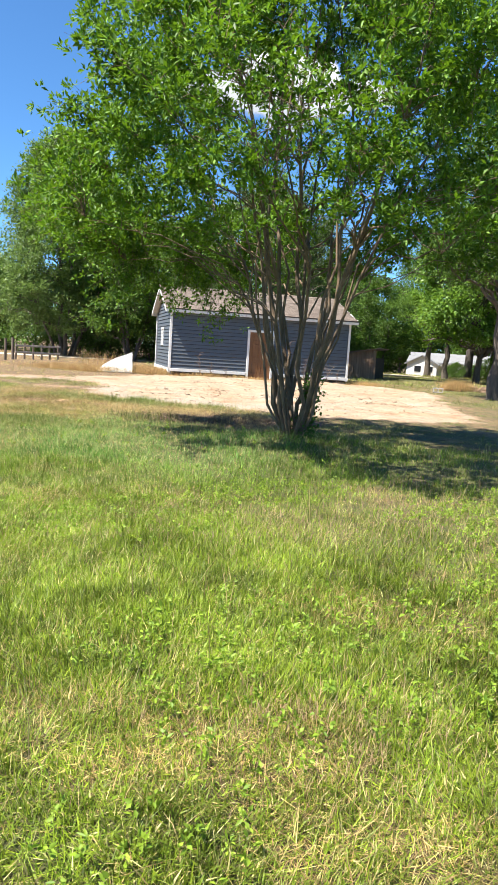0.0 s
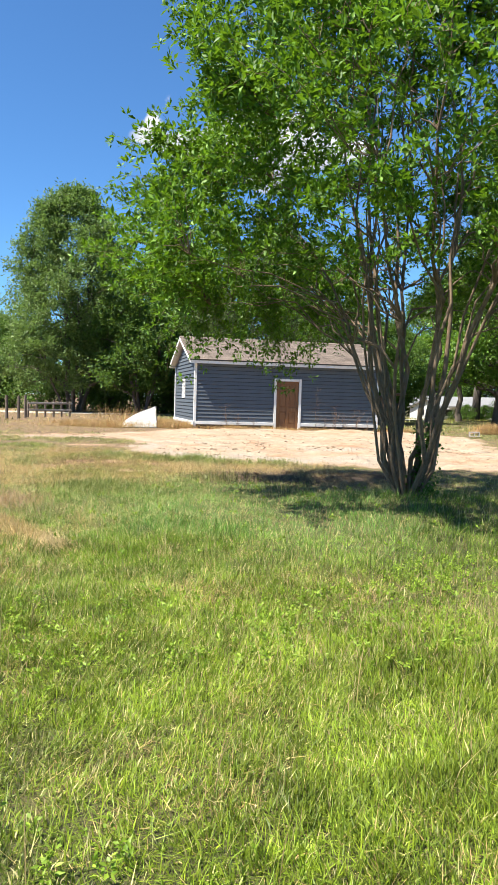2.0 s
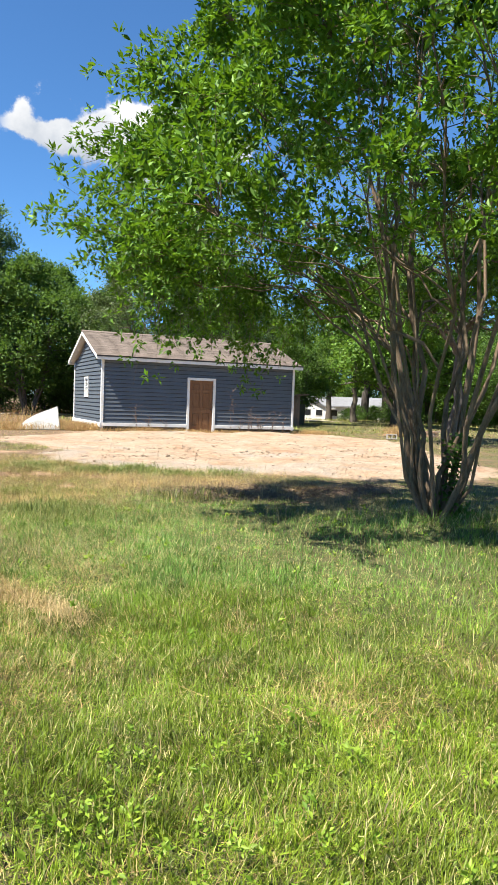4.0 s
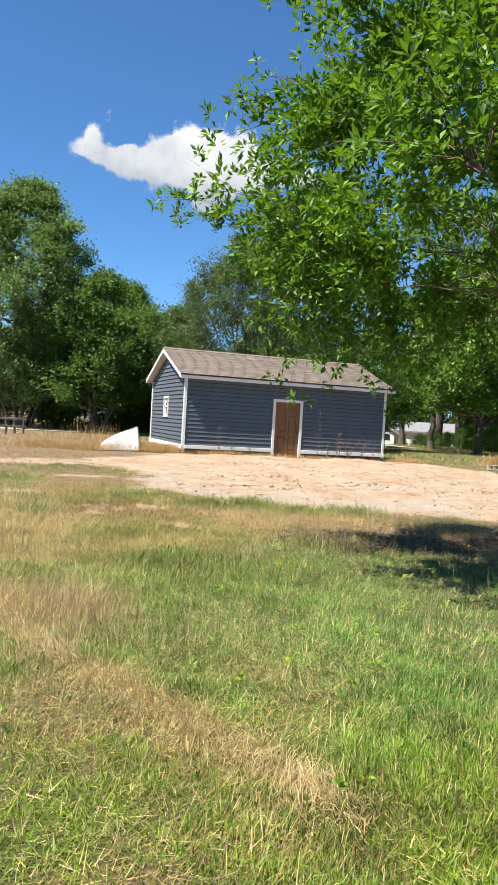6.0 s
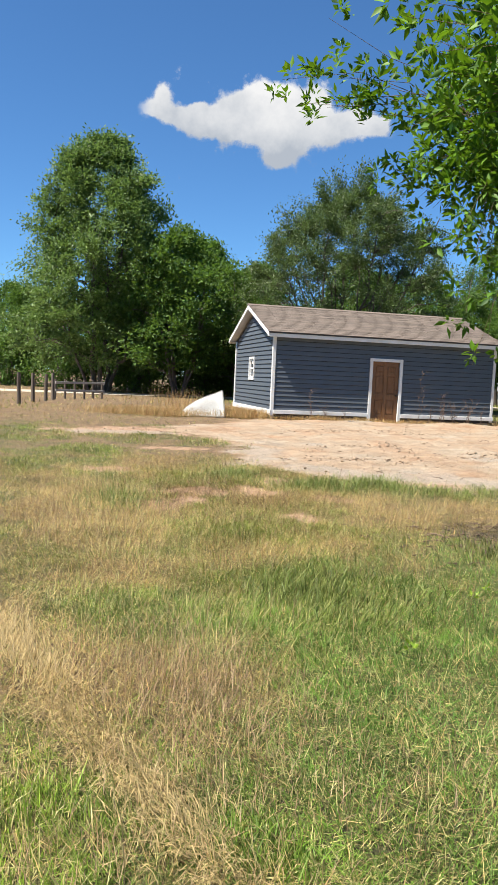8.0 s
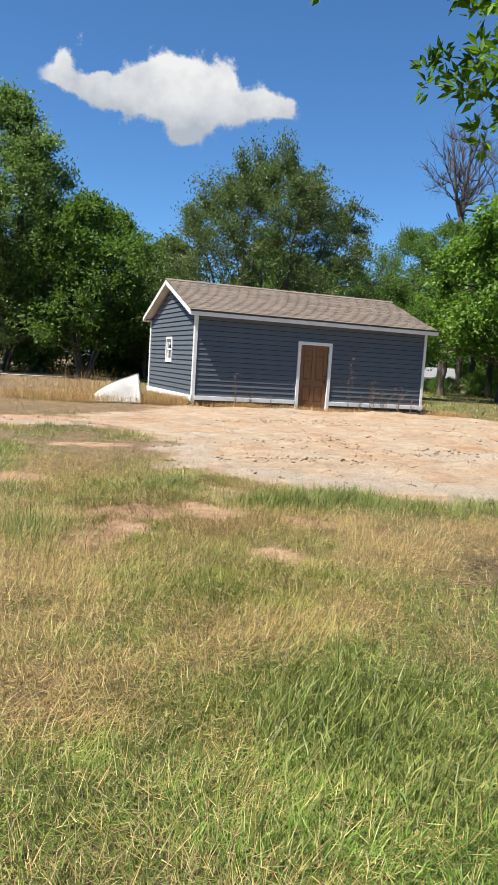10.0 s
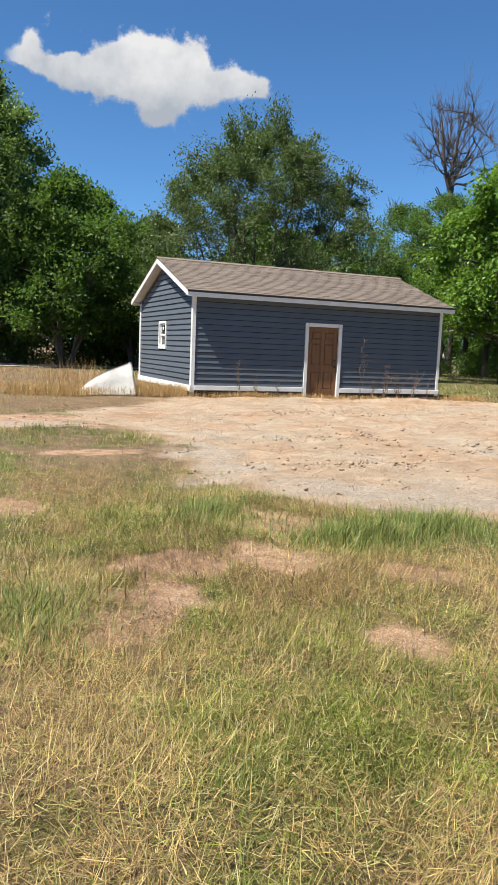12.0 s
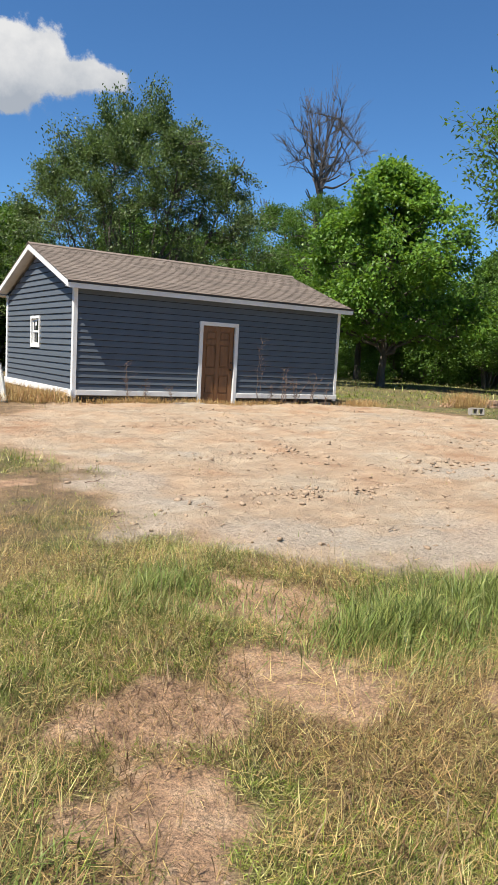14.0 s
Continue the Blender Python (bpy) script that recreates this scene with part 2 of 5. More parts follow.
def gravel_mask(x, y):
    """Where grey stone dust lies on the sand."""
    v, w = np.zeros(np.shape(x)), 0.6 * fractal(x, y, 1.3, 45) + 0.5 * fractal(x, y, 4.0, 46)
    for cx, cy, rx, ry in GRAVEL:
        v = np.maximum(v, step(1.25, 0.6, np.hypot((x - cx) / rx, (y - cy) / ry) + w))
    return v


def litter_mask(x, y):
    return step(1.2, 0.6, np.hypot((x - 0.7) / 2.2, (y - 13.1) / 0.9) + 0.4 * fractal(x, y, 1.5, 9))


def patches(x, y):
    """Tufts above nought, flattened mats below."""
    return 0.75 * fractal(x, y, 0.95, 51) + 0.5 * fractal(x, y, 3.1, 52)


def dry_mask(x, y):
    """How far the grass has gone to straw."""
    v = 0.04 - 0.08 * step(9.5, 7.5, y) + 0.5 * fractal(x, y, 0.5, 21) + 0.65 * fractal(x, y, 1.7, 22) + 0.2 * step(-2.2, -3.2, x) * step(6.3, 7.2, y) * step(9.6, 8.6, y)
    v = v + 0.12 * step(8.5, 12.0, y) + 0.04 * step(8.5, 12.0, y) * step(0.5, -3.0, x) + 0.1 * step(10, 18, y) * step(3.5, 0, x)
    # the worn line across the field
    v = v + 0.6 * step(0.32, 0.06, np.abs((x + 4.1) + 0.36 * (y - 9.5)) + 0.15 * fractal(x, y, 1.2, 4)) * step(7, 8.0, y) * step(12.0, 10.5, y)
    v = v + 0.45 * step(1.2, 0.5, np.hypot((x + 4.0) / 0.8, (y - 10.9) / 0.6)) + 0.35 * step(1.3, 0.4, np.hypot((x + 0.8) / 2.6, (y - 5.8) / 0.9))
    v = v + 0.5 * step(1.3, 0.4, np.hypot((x + 0.6) / 0.7, (y - 3.0) / 0.35))
    v = v + 0.65 * step(1.3, 0.5, np.hypot((x + 4.2) / 0.8, (y - 14.6) / 1.6)) + 0.35 * step(1.3, 0.5, np.hypot((x + 1.6) / 1.2, (y - 14.6) / 0.9))
    v = v + 0.45 * fractal(x, y, 4.3, 27) + 0.16 * step(10.5, 13, y)
    v = v + 0.8 * step(24, 29, y) * step(3, 0, x) - 0.8 * step(1.5, 0.4, np.hypot((x + 1.2) / 2.4, (y - 9.9) / 2.6) + 0.5 * fractal(x, y, 0.8, 61))
    v = v - 0.7 * step(1.3, 0.5, np.hypot((x - 0.2) / 2.2, (y - 16.2) / 0.8)) + 0.5 * step(24, 29, y) * step(11.8, 10, x)
    v = v + 0.4 * step(0.0, -0.4, patches(x, y)) * step(6.5, 10, y) - 0.25 * step(0.1, 0.4, patches(x, y))
    return np.clip(v, 0, 1)


def land(x, y):
    x, y = np.asarray(x, float), np.asarray(y, float)
    near = step(70, 30, np.hypot(x, y - 15))
    z = 0.10 * step(19, 28, y) + near * (0.035 * fractal(x, y, 0.6, 2) + 0.02 * fractal(x, y, 2.2, 3))
    z = z - 1.1 * step(18, 30, x) * step(56, 80, y)
    z = z + 0.05 * fractal(x, y, 2.1, 33) * step(12.8, 14, y) * step(19, 17.5, y) * step(-0.5, -1.5, x)
    z = z + 0.16 * step(1.7, 0.2, np.hypot((x - 1.1) / 1.2, y - 9.7))
    pad = step(-0.2, 0.6, pad_depth(x, y))
    return z + pad * (0.08 * np.abs(fractal(x * 0.6, y, 0.9, 7)) + 0.045 * fractal(x * 0.7, y * 1.3, 3.2, 8) + 0.022 * fractal(x, y * 1.2, 7.0, 18)) + 0.07 * step(1.2, 0.2, np.hypot((x - 7.6) / 1.6, (y - 28.6) / 0.7))


def ground_z(x, y):
    return float(land(np.array([x]), np.array([y]))[0])


def spaced(lo, a, b, hi, n, far):
    out = [b + (hi - b) * ((k + 1) / far) ** 3 for k in range(far)]
    return np.array([a - (a - lo) * ((k + 1) / far) ** 3 for k in range(far)][::-1] + list(np.linspace(a, b, n)) + out)


gx, gy = spaced(-1800, -9, 15, 1800, 300, 22), spaced(-1800, -2, 34, 1800, 420, 22)
X, Y = np.meshgrid(gx, gy)
G = np.c_[X.ravel(), Y.ravel(), land(X, Y).ravel()]
nx, ny = len(gx), len(gy)
q = (np.arange(ny - 1)[:, None] * nx + np.arange(nx - 1)[None]).ravel()
tris = np.r_[np.c_[q, q + 1, q + nx + 1], np.c_[q, q + nx + 1, q + nx]]

m, n, l, p = nodes_of("soil_and_turf")
at = n.new("ShaderNodeAttribute")
at.attribute_name = "tint"
sep = n.new("ShaderNodeSeparateColor")
l.new(at.outputs["Color"], sep.inputs[0])
big, small, grit = noise_node(n, l, 0.7, 5), noise_node(n, l, 5, 8, rough=0.7), noise_node(n, l, 34, 8, rough=0.7)
turf = ramp(n, l, small.outputs[0], [(0.3, (0.04, 0.048, 0.012)), (0.7, (0.11, 0.11, 0.03))]).outputs[0]
straw = ramp(n, l, small.outputs[0], [(0.3, (0.07, 0.046, 0.024)), (0.7, (0.22, 0.145, 0.075))]).outputs[0]
sand = ramp(n, l, big.outputs[0], [(0.3, (0.34, 0.205, 0.118)), (0.42, (0.42, 0.305, 0.2)), (0.6, (0.42, 0.342, 0.246)), (0.72, (0.39, 0.345, 0.28))]).outputs[0]
sand = mix(n, l, 0.55, sand, ramp(n, l, small.outputs[0], [(0.3, (0.55, 0.5, 0.46)), (0.65, (1.0, 1.0, 1.0))]).outputs[0], "MULTIPLY")
sand = mix(n, l, 0.4, sand, ramp(n, l, grit.outputs[0], [(0.35, (0.45, 0.42, 0.4)), (0.55, (1.0, 1.0, 1.0))]).outputs[0], "MULTIPLY")
streak = noise_node(n, l, 2.2, 6, (0.55, 1.6, 1), rough=0.62)
sand = mix(n, l, 0.55, sand, ramp(n, l, streak.outputs[0], [(0.3, (0.5, 0.42, 0.36)), (0.62, (1.0, 1.0, 1.0))]).outputs[0], "MULTIPLY")
leafy = ramp(n, l, grit.outputs[0], [(0.35, (0.03, 0.021, 0.015)), (0.65, (0.15, 0.1, 0.065))]).outputs[0]
crumb = noise_node(n, l, 75, 6, rough=0.75)
flecks = ramp(n, l, crumb.outputs[0], [(0.38, (0.4, 0.38, 0.36)), (0.5, (1.0, 1.0, 1.0)), (0.62, (1.7, 1.6, 1.45))]).outputs[0]
c = mix(n, l, 0.9, mix(n, l, sep.outputs[1], turf, straw), flecks, "MULTIPLY")
clay = ramp(n, l, small.outputs[0], [(0.32, (0.15, 0.09, 0.052)), (0.5, (0.31, 0.195, 0.118)), (0.7, (0.42, 0.305, 0.2))]).outputs[0]
clay = mix(n, l, 0.7, clay, flecks, "MULTIPLY")
sand = mix(n, l, at.outputs["Alpha"], clay, sand)
grey = n.new("ShaderNodeAttribute")
grey.attribute_name = "gravel"
dust = ramp(n, l, grit.outputs[0], [(0.34, (0.14, 0.12, 0.1)), (0.5, (0.31, 0.275, 0.225)), (0.7, (0.42, 0.38, 0.32))]).outputs[0]
share = n.new("ShaderNodeMath")
share.operation = "MULTIPLY"
share.inputs[1].default_value = 0.58
l.new(grey.outputs["Fac"], share.inputs[0])
sand = mix(n, l, share.outputs[0], sand, dust)
c = mix(n, l, sep.outputs[0], c, sand)
c = mix(n, l, sep.outputs[2], c, leafy)
l.new(c, p.inputs["Base Color"])
p.inputs["Roughness"].default_value = 0.95
both = n.new("ShaderNodeMath")
l.new(small.outputs[0], both.inputs[0])
l.new(streak.outputs[0], both.inputs[1])
rough_height = n.new("ShaderNodeMath")
rough_height.operation = "MULTIPLY_ADD"
rough_height.inputs[1].default_value = 0.35
l.new(grit.outputs[0], rough_height.inputs[0])
l.new(both.outputs[0], rough_height.inputs[2])
bump(n, l, p, rough_height.outputs[0], 0.9, 0.08)
SOIL = m
tint = np.c_[bare_mask(G[:, 0], G[:, 1]), dry_mask(G[:, 0], G[:, 1]), litter_mask(G[:, 0], G[:, 1]), step(-0.3, 0.4, pad_depth(G[:, 0], G[:, 1]) + 0.5 * fractal(G[:, 0], G[:, 1], 1.6, 5))]
ground = new("ground", mesh_np("ground", G, tris, SOIL, tint, True))
at = ground.data.attributes.new("gravel", "FLOAT", "POINT")
at.data.foreach_set("value", gravel_mask(G[:, 0], G[:, 1]).astype(np.float32))
tagged(ground, "mown grass field with a bare sandy pad", "ground", kind="structure")

# the sandy road beyond the fence
xs = np.linspace(-90, 24, 60)
V = np.concatenate([np.c_[xs, 49.5 + 0.06 * xs + 0.3 * np.sin(xs / 5), np.full(60, 0.13)], np.c_[xs, 53.5 + 0.06 * xs, np.full(60, 0.13)]])
q = np.arange(59)
road = new("road", mesh_np("road", V, np.r_[np.c_[q, q + 1, q + 61], np.c_[q, q + 61, q + 60]], ROADM))
tagged(road, "pale sandy road beyond the fence", "road", kind="structure")

# ---- cloud, far off ----
cw, ch = 110, 56
u, v = np.meshgrid(np.linspace(-1, 1, cw), np.linspace(-1, 1, ch))
PUFFS = [(-0.78, 0.5, 0.07, 0.2), (-0.84, 0.3, 0.12, 0.14), (-0.66, 0.18, 0.16, 0.2), (-0.52, 0.3, 0.08, 0.14), (-0.45, 0.08, 0.2, 0.24), (-0.27, 0.3, 0.18, 0.3), (-0.25, 0.05, 0.2, 0.24), (-0.05, 0.1, 0.2, 0.3), (-0.08, 0.48, 0.2, 0.32), (0.12, 0.44, 0.18, 0.38), (0.32, 0.38, 0.13, 0.34), (0.14, -0.12, 0.22, 0.34), (0.06, -0.4, 0.13, 0.22), (0.4, 0.02, 0.15, 0.26), (0.58, 0.16, 0.15, 0.24), (0.74, 0.12, 0.13, 0.2)]
dens = sum(np.exp(-1.6 * (((u - a) / rx) ** 2 + ((v - b) / ry) ** 2)) for a, b, rx, ry in PUFFS)
edge = step(1.0, 0.85, np.maximum(np.abs(u), np.abs(v)))
CLOUD_AT, CLOUD_W, CLOUD_H = Vector((213.0, 868.0, 292.0)), 164.0, 70.0
side = Vector((0.96, -0.27, 0.0)).normalized()
up = Vector((-0.09, -0.32, 0.94)).normalized()
V = np.array(CLOUD_AT) + u.reshape(-1, 1) * CLOUD_W * np.array(side) + v.reshape(-1, 1) * CLOUD_H * np.array(up)
q = (np.arange(ch - 1)[:, None] * cw + np.arange(cw - 1)[None]).ravel()
m, n, l, p = nodes_of("self_lit_cloud")
at = n.new("ShaderNodeAttribute")
at.attribute_name = "tint"
sep = n.new("ShaderNodeSeparateColor")
l.new(at.outputs["Color"], sep.inputs[0])
wisp, lump = noise_node(n, l, 0.035, 7, rough=0.65), noise_node(n, l, 0.016, 5)
cut = n.new("ShaderNodeMath")
cut.operation = "MULTIPLY_ADD"
l.new(wisp.outputs[0], cut.inputs[0])
cut.inputs[1].default_value = 1.5
l.new(sep.outputs[0], cut.inputs[2])
soft = n.new("ShaderNodeMapRange")
soft.inputs[1].default_value, soft.inputs[2].default_value = 0.93, 1.3
soft.interpolation_type = "SMOOTHSTEP"
l.new(cut.outputs[0], soft.inputs[0])
edge_mul = n.new("ShaderNodeMath")
edge_mul.operation = "MULTIPLY"
l.new(soft.outputs[0], edge_mul.inputs[0])
l.new(sep.outputs[1], edge_mul.inputs[1])
# underside shade painted in: greyer towards the base, whiter towards the sunlit top
grey = n.new("ShaderNodeMath")
grey.operation = "MULTIPLY_ADD"
l.new(lump.outputs[0], grey.inputs[0])
grey.inputs[1].default_value = 0.9
l.new(sep.outputs[2], grey.inputs[2])
cc = ramp(n, l, grey.outputs[0], [(0.4, (0.4, 0.44, 0.5)), (0.85, (0.78, 0.78, 0.78))])
# the card glows by itself in place of sunlight on the cloud
em, tr, sh = n.new("ShaderNodeEmission"), n.new("ShaderNodeBsdfTransparent"), n.new("ShaderNodeMixShader")
l.new(cc.outputs[0], em.inputs[0])
em.inputs[1].default_value = 0.5
l.new(edge_mul.outputs[0], sh.inputs[0])
l.new(tr.outputs[0], sh.inputs[1])
l.new(em.outputs[0], sh.inputs[2])
l.new(sh.outputs[0], n["Material Output"].inputs[0])
cloud = new("cloud", mesh_np("cloud", V, np.r_[np.c_[q, q + 1, q + cw + 1], np.c_[q, q + cw + 1, q + cw]], m, np.c_[dens.ravel(), edge.ravel(), (0.12 + 0.4 * v).ravel()]))
tagged(cloud, "single white fair-weather cloud in a blue sky", "cloud", kind="structure")
cloud.visible_shadow = False

# ---- the house ----
X0, X1, Y0, Y1 = 1.66, 9.48, 29.83, 35.38
YM, EAVE, RIDGE, OVER = (Y0 + Y1) / 2, 2.80, 3.88, 0.27
SLOPE = (RIDGE - EAVE) / (YM - Y0 + OVER)
house = thing("house", "blue-grey vinyl-sided house with brown shingle roof and wooden door", "house", at=(0, 0, 0))
DX0, DX1, DZ0, DZ1 = 4.92, 6.08, 0.12, 2.22


def top_at(y):
    return EAVE + SLOPE * (YM - Y0 + OVER - abs(y - YM)) - 0.02


# wall cores: front with the door opening, back, right, left with the window opening; near-black ones stand in for shade
# in the siding gaps
WY0, WY1, WZ0, WZ1 = 32.31, 32.98, 1.39, 2.1
T = 0.12
part("wall", box((X0, DX0 + 0.1, Y0, Y0 + T, 0.42, 2.82), (DX1 - 0.1, X1, Y0, Y0 + T, 0.42, 2.82), (DX0 + 0.1, DX1 - 0.1, Y0, Y0 + T, 2.12, 2.82)), DARK, house)
part("wall", box((X0, X1, Y1 - T, Y1, 0.42, 2.82)), SIDING, house)
GABLE = [(Y0 + T + 0.002, 2.8), (Y1 - T - 0.002, 2.8), (YM, top_at(YM) - 0.14)]
bm = box((X0, X0 + T, Y0 + T + 0.002, WY0, 0.42, 2.8), (X0, X0 + T, WY1, Y1 - T - 0.002, 0.42, 2.8), (X0, X0 + T, WY0, WY1, 0.42, WZ0), (X0, X0 + T, WY0, WY1, WZ1, 2.8))
prism(GABLE, "x", X0, X0 + T, bm)
part("wall", bm, DARK, house)
bm = box((X1 - T, X1, Y0 + T + 0.002, Y1 - T - 0.002, 0.42, 2.8))
prism(GABLE, "x", X1 - T, X1, bm)
part("wall", bm, SIDING, house)
part("floor", box((X0 + T, X1 - T, Y0 + T, Y1 - T, 0.3, 0.4)), DARK, house)

# lap siding, course by course; open gaps show the near-black core as shadow lines
LAP, SZ0, SZ1 = 0.147, 0.42, 2.76


def lap_mesh(length):
    """One course of siding, slanting out to a thick lower edge, along x from 0."""
    return prism([(-0.034, 0.0), (-0.035, 0.01), (-0.008, LAP - 0.013), (0.0, LAP - 0.013), (0.0, 0.022), (-0.026, 0.018)], "x", 0, length)


def lap_data(length):
    bm = lap_mesh(length)
    me = bpy.data.meshes.new("siding_board")
    bm.to_mesh(me)
    bm.free()
    me.materials.append(SIDING)
    return me


left_run, right_run, over_run = lap_data(DX0 - X0 - 0.052), lap_data(X1 - DX1 - 0.062), lap_data(DX1 - DX0)
z = SZ0
while z < SZ1 - 0.02:
    if z + LAP < DZ1 + 0.03:
        shared("siding_board", left_run, house, pose(X0 + 0.052, Y0 - 0.002, z))
        shared("siding_board", right_run, house, pose(DX1, Y0 - 0.002, z))
    else:
        shared("siding_board", left_run, house, pose(X0 + 0.052, Y0 - 0.002, z))
        shared("siding_board", over_run, house, pose(DX0, Y0 - 0.002, z))
        shared("siding_board", right_run, house, pose(DX1, Y0 - 0.002, z))
    z += LAP
z = SZ0
while z < RIDGE - 0.25:
    half = min((Y1 - Y0) / 2 - 0.06, (top_at(YM) - 0.1 - z - LAP) / SLOPE)
    runs = [(YM - half, YM + half)]
    if WZ0 - 0.1 < z < WZ1 + 0.02:
        runs = [(Y0 + 0.06, WY0 - 0.05), (WY1 + 0.05, Y1 - 0.06)]
    for a, b in runs:
        if b - a > 0.1:
            shared("siding_board", lap_data(b - a), house, pose(X0 - 0.002, b, z, 0, 0, -90))
    z += LAP

# trim
for x0, x1, y0, y1 in ((X0 - 0.05, X0 + 0.05, Y0 - 0.05, Y0 + 0.005), (X0 - 0.05, X0 + 0.005, Y0 + 0.008, Y0 + 0.06), (X1 - 0.06, X1 + 0.03, Y0 - 0.05, Y0 + 0.005), (X0 - 0.05, X0 + 0.005, Y1 - 0.1, Y1 + 0.03)):
    part("corner_trim", box((x0, x1, y0, y1, 0.24, 2.76), bevel=0.004), WHITE, house)
part("skirt_board", box((X0 + 0.052, DX0 - 0.01, Y0 - 0.065, Y0 - 0.002, 0.3, 0.42), bevel=0.005), WHITE, house)
part("skirt_board", box((DX1 + 0.01, X1 + 0.05, Y0 - 0.07, Y0 - 0.046, 0.29, 0.41), bevel=0.005), WHITE, house)
part("skirt_board", box((X0 - 0.075, X0 - 0.053, Y0 - 0.075, Y1 + 0.05, 0.26, 0.43), bevel=0.005), WHITE, house)
part("skirt_board", box((DX1 + 0.01, X1, Y0 - 0.044, Y0 - 0.002, 0.3, 0.42)), WHITE, house)
part("sill_beam", box((X0 + 0.05, X1 - 0.05, Y0 + 0.02, Y1 - 0.02, 0.2, 0.3)), DARK, house)
part("corner_post", box((X0 - 0.02, X0 + 0.07, Y0 - 0.02, Y0 + 0.07, 0.0, 0.24), bevel=0.006), RAIL, house)

# door, its frame and its panels
part("door_trim", box((DX0, DX0 + 0.1, Y0 - 0.062, Y0 + 0.02, 0.14, DZ1), bevel=0.006), WHITE, house)
part("door_trim", box((DX1 - 0.1, DX1, Y0 - 0.062, Y0 + 0.02, 0.08, DZ1), bevel=0.006), WHITE, house)
part("door_trim", box((DX0 + 0.102, DX1 - 0.102, Y0 - 0.062, Y0 + 0.02, DZ1 - 0.1, DZ1), bevel=0.006), WHITE, house)
dx0, dx1, dz0, dz1 = DX0 + 0.105, DX1 - 0.105, 0.16, DZ1 - 0.105
door = part("door", box((dx0, dx1, Y0 + 0.03, Y0 + 0.07, dz0, dz1)), DOOR, house, "brown stained six-panel wooden door")
w = dx1 - dx0
cols = [(dx0, dx0 + 0.12), (dx0 + w / 2 - 0.055, dx0 + w / 2 + 0.055), (dx1 - 0.12, dx1)]
for a, b in cols:
    part("stile", box((a, b, Y0 + 0.012, Y0 + 0.029, dz0, dz1), bevel=0.004), DOOR, door)
rows = [(dz0, dz0 + 0.22), (dz0 + 0.72, dz0 + 0.9), (dz0 + 1.5, dz0 + 1.61), (dz1 - 0.12, dz1)]
for a, b in rows:
    for i in range(2):
        part("rail", box((cols[i][1] + 0.001, cols[i + 1][0] - 0.001, Y0 + 0.012, Y0 + 0.029, a, b), bevel=0.004), DOOR, door)
for (a0, a1), (b0, b1) in zip(rows, rows[1:]):
    for i in range(2):
        part("panel", box((cols[i][1] + 0.03, cols[i + 1][0] - 0.03, Y0 + 0.016, Y0 + 0.0295, a1 + 0.03, b0 - 0.03), bevel=0.012), DOOR, door)
bm = bmesh.new()
bmesh.ops.create_uvsphere(bm, u_segments=14, v_segments=9, radius=0.032, matrix=Matrix.Translation((dx1 - 0.06, Y0 - 0.03, 1.02)))
bmesh.ops.create_cone(bm, cap_ends=True, segments=12, radius1=0.03, radius2=0.012, depth=0.04, matrix=pose(dx1 - 0.06, Y0 - 0.005, 1.02, 90))
part("door_knob", bm, METAL, door, "dark round door knob")
bm = bmesh.new()
bmesh.ops.create_cone(bm, cap_ends=True, segments=12, radius1=0.026, radius2=0.022, depth=0.025, matrix=pose(dx1 - 0.06, Y0 + 0.0, 1.2, 90))
part("deadbolt", bm, METAL, door)
part("threshold", box((DX0 + 0.1, DX1 - 0.1, Y0 - 0.05, Y0 + 0.09, 0.1, 0.15), bevel=0.006), POST, house)

# window in the gable wall
window = part("window", box((X0 - 0.055, X0 + 0.03, WY0 - 0.05, WY0 + 0.02, WZ0 - 0.05, WZ1 + 0.05), (X0 - 0.055, X0 + 0.03, WY1 - 0.02, WY1 + 0.05, WZ0 - 0.05, WZ1 + 0.05), (X0 - 0.055, X0 + 0.03, WY0 + 0.021, WY1 - 0.021, WZ1 - 0.02, WZ1 + 0.05), (X0 - 0.055, X0 + 0.03, WY0 + 0.021, WY1 - 0.021, WZ0 - 0.05, WZ0 + 0.02)), WHITE, house, "white double-hung window")
wm = (WZ0 + WZ1) / 2
for a, b, d in ((WZ0 + 0.021, wm + 0.02, 0.02), (wm - 0.018, WZ1 - 0.021, 0.0)):
    sash = part("sash", box((X0 + d, X0 + d + 0.018, WY0 + 0.021, WY0 + 0.07, a, b), (X0 + d, X0 + d + 0.018, WY1 - 0.07, WY1 - 0.021, a, b), (X0 + d, X0 + d + 0.018, WY0 + 0.071, WY1 - 0.071, a, a + 0.05), (X0 + d, X0 + d + 0.018, WY0 + 0.071, WY1 - 0.071, b - 0.05, b)), WHITE, window)
    part("pane", box((X0 + d + 0.006, X0 + d + 0.011, WY0 + 0.07, WY1 - 0.07, a + 0.05, b - 0.05)), GLASS, window)
part("sticker", box((X0 + 0.002, X0 + 0.005, 32.66, 32.78, 1.9, 2.06)), WHITE, window, "white paper sticker on the pane")

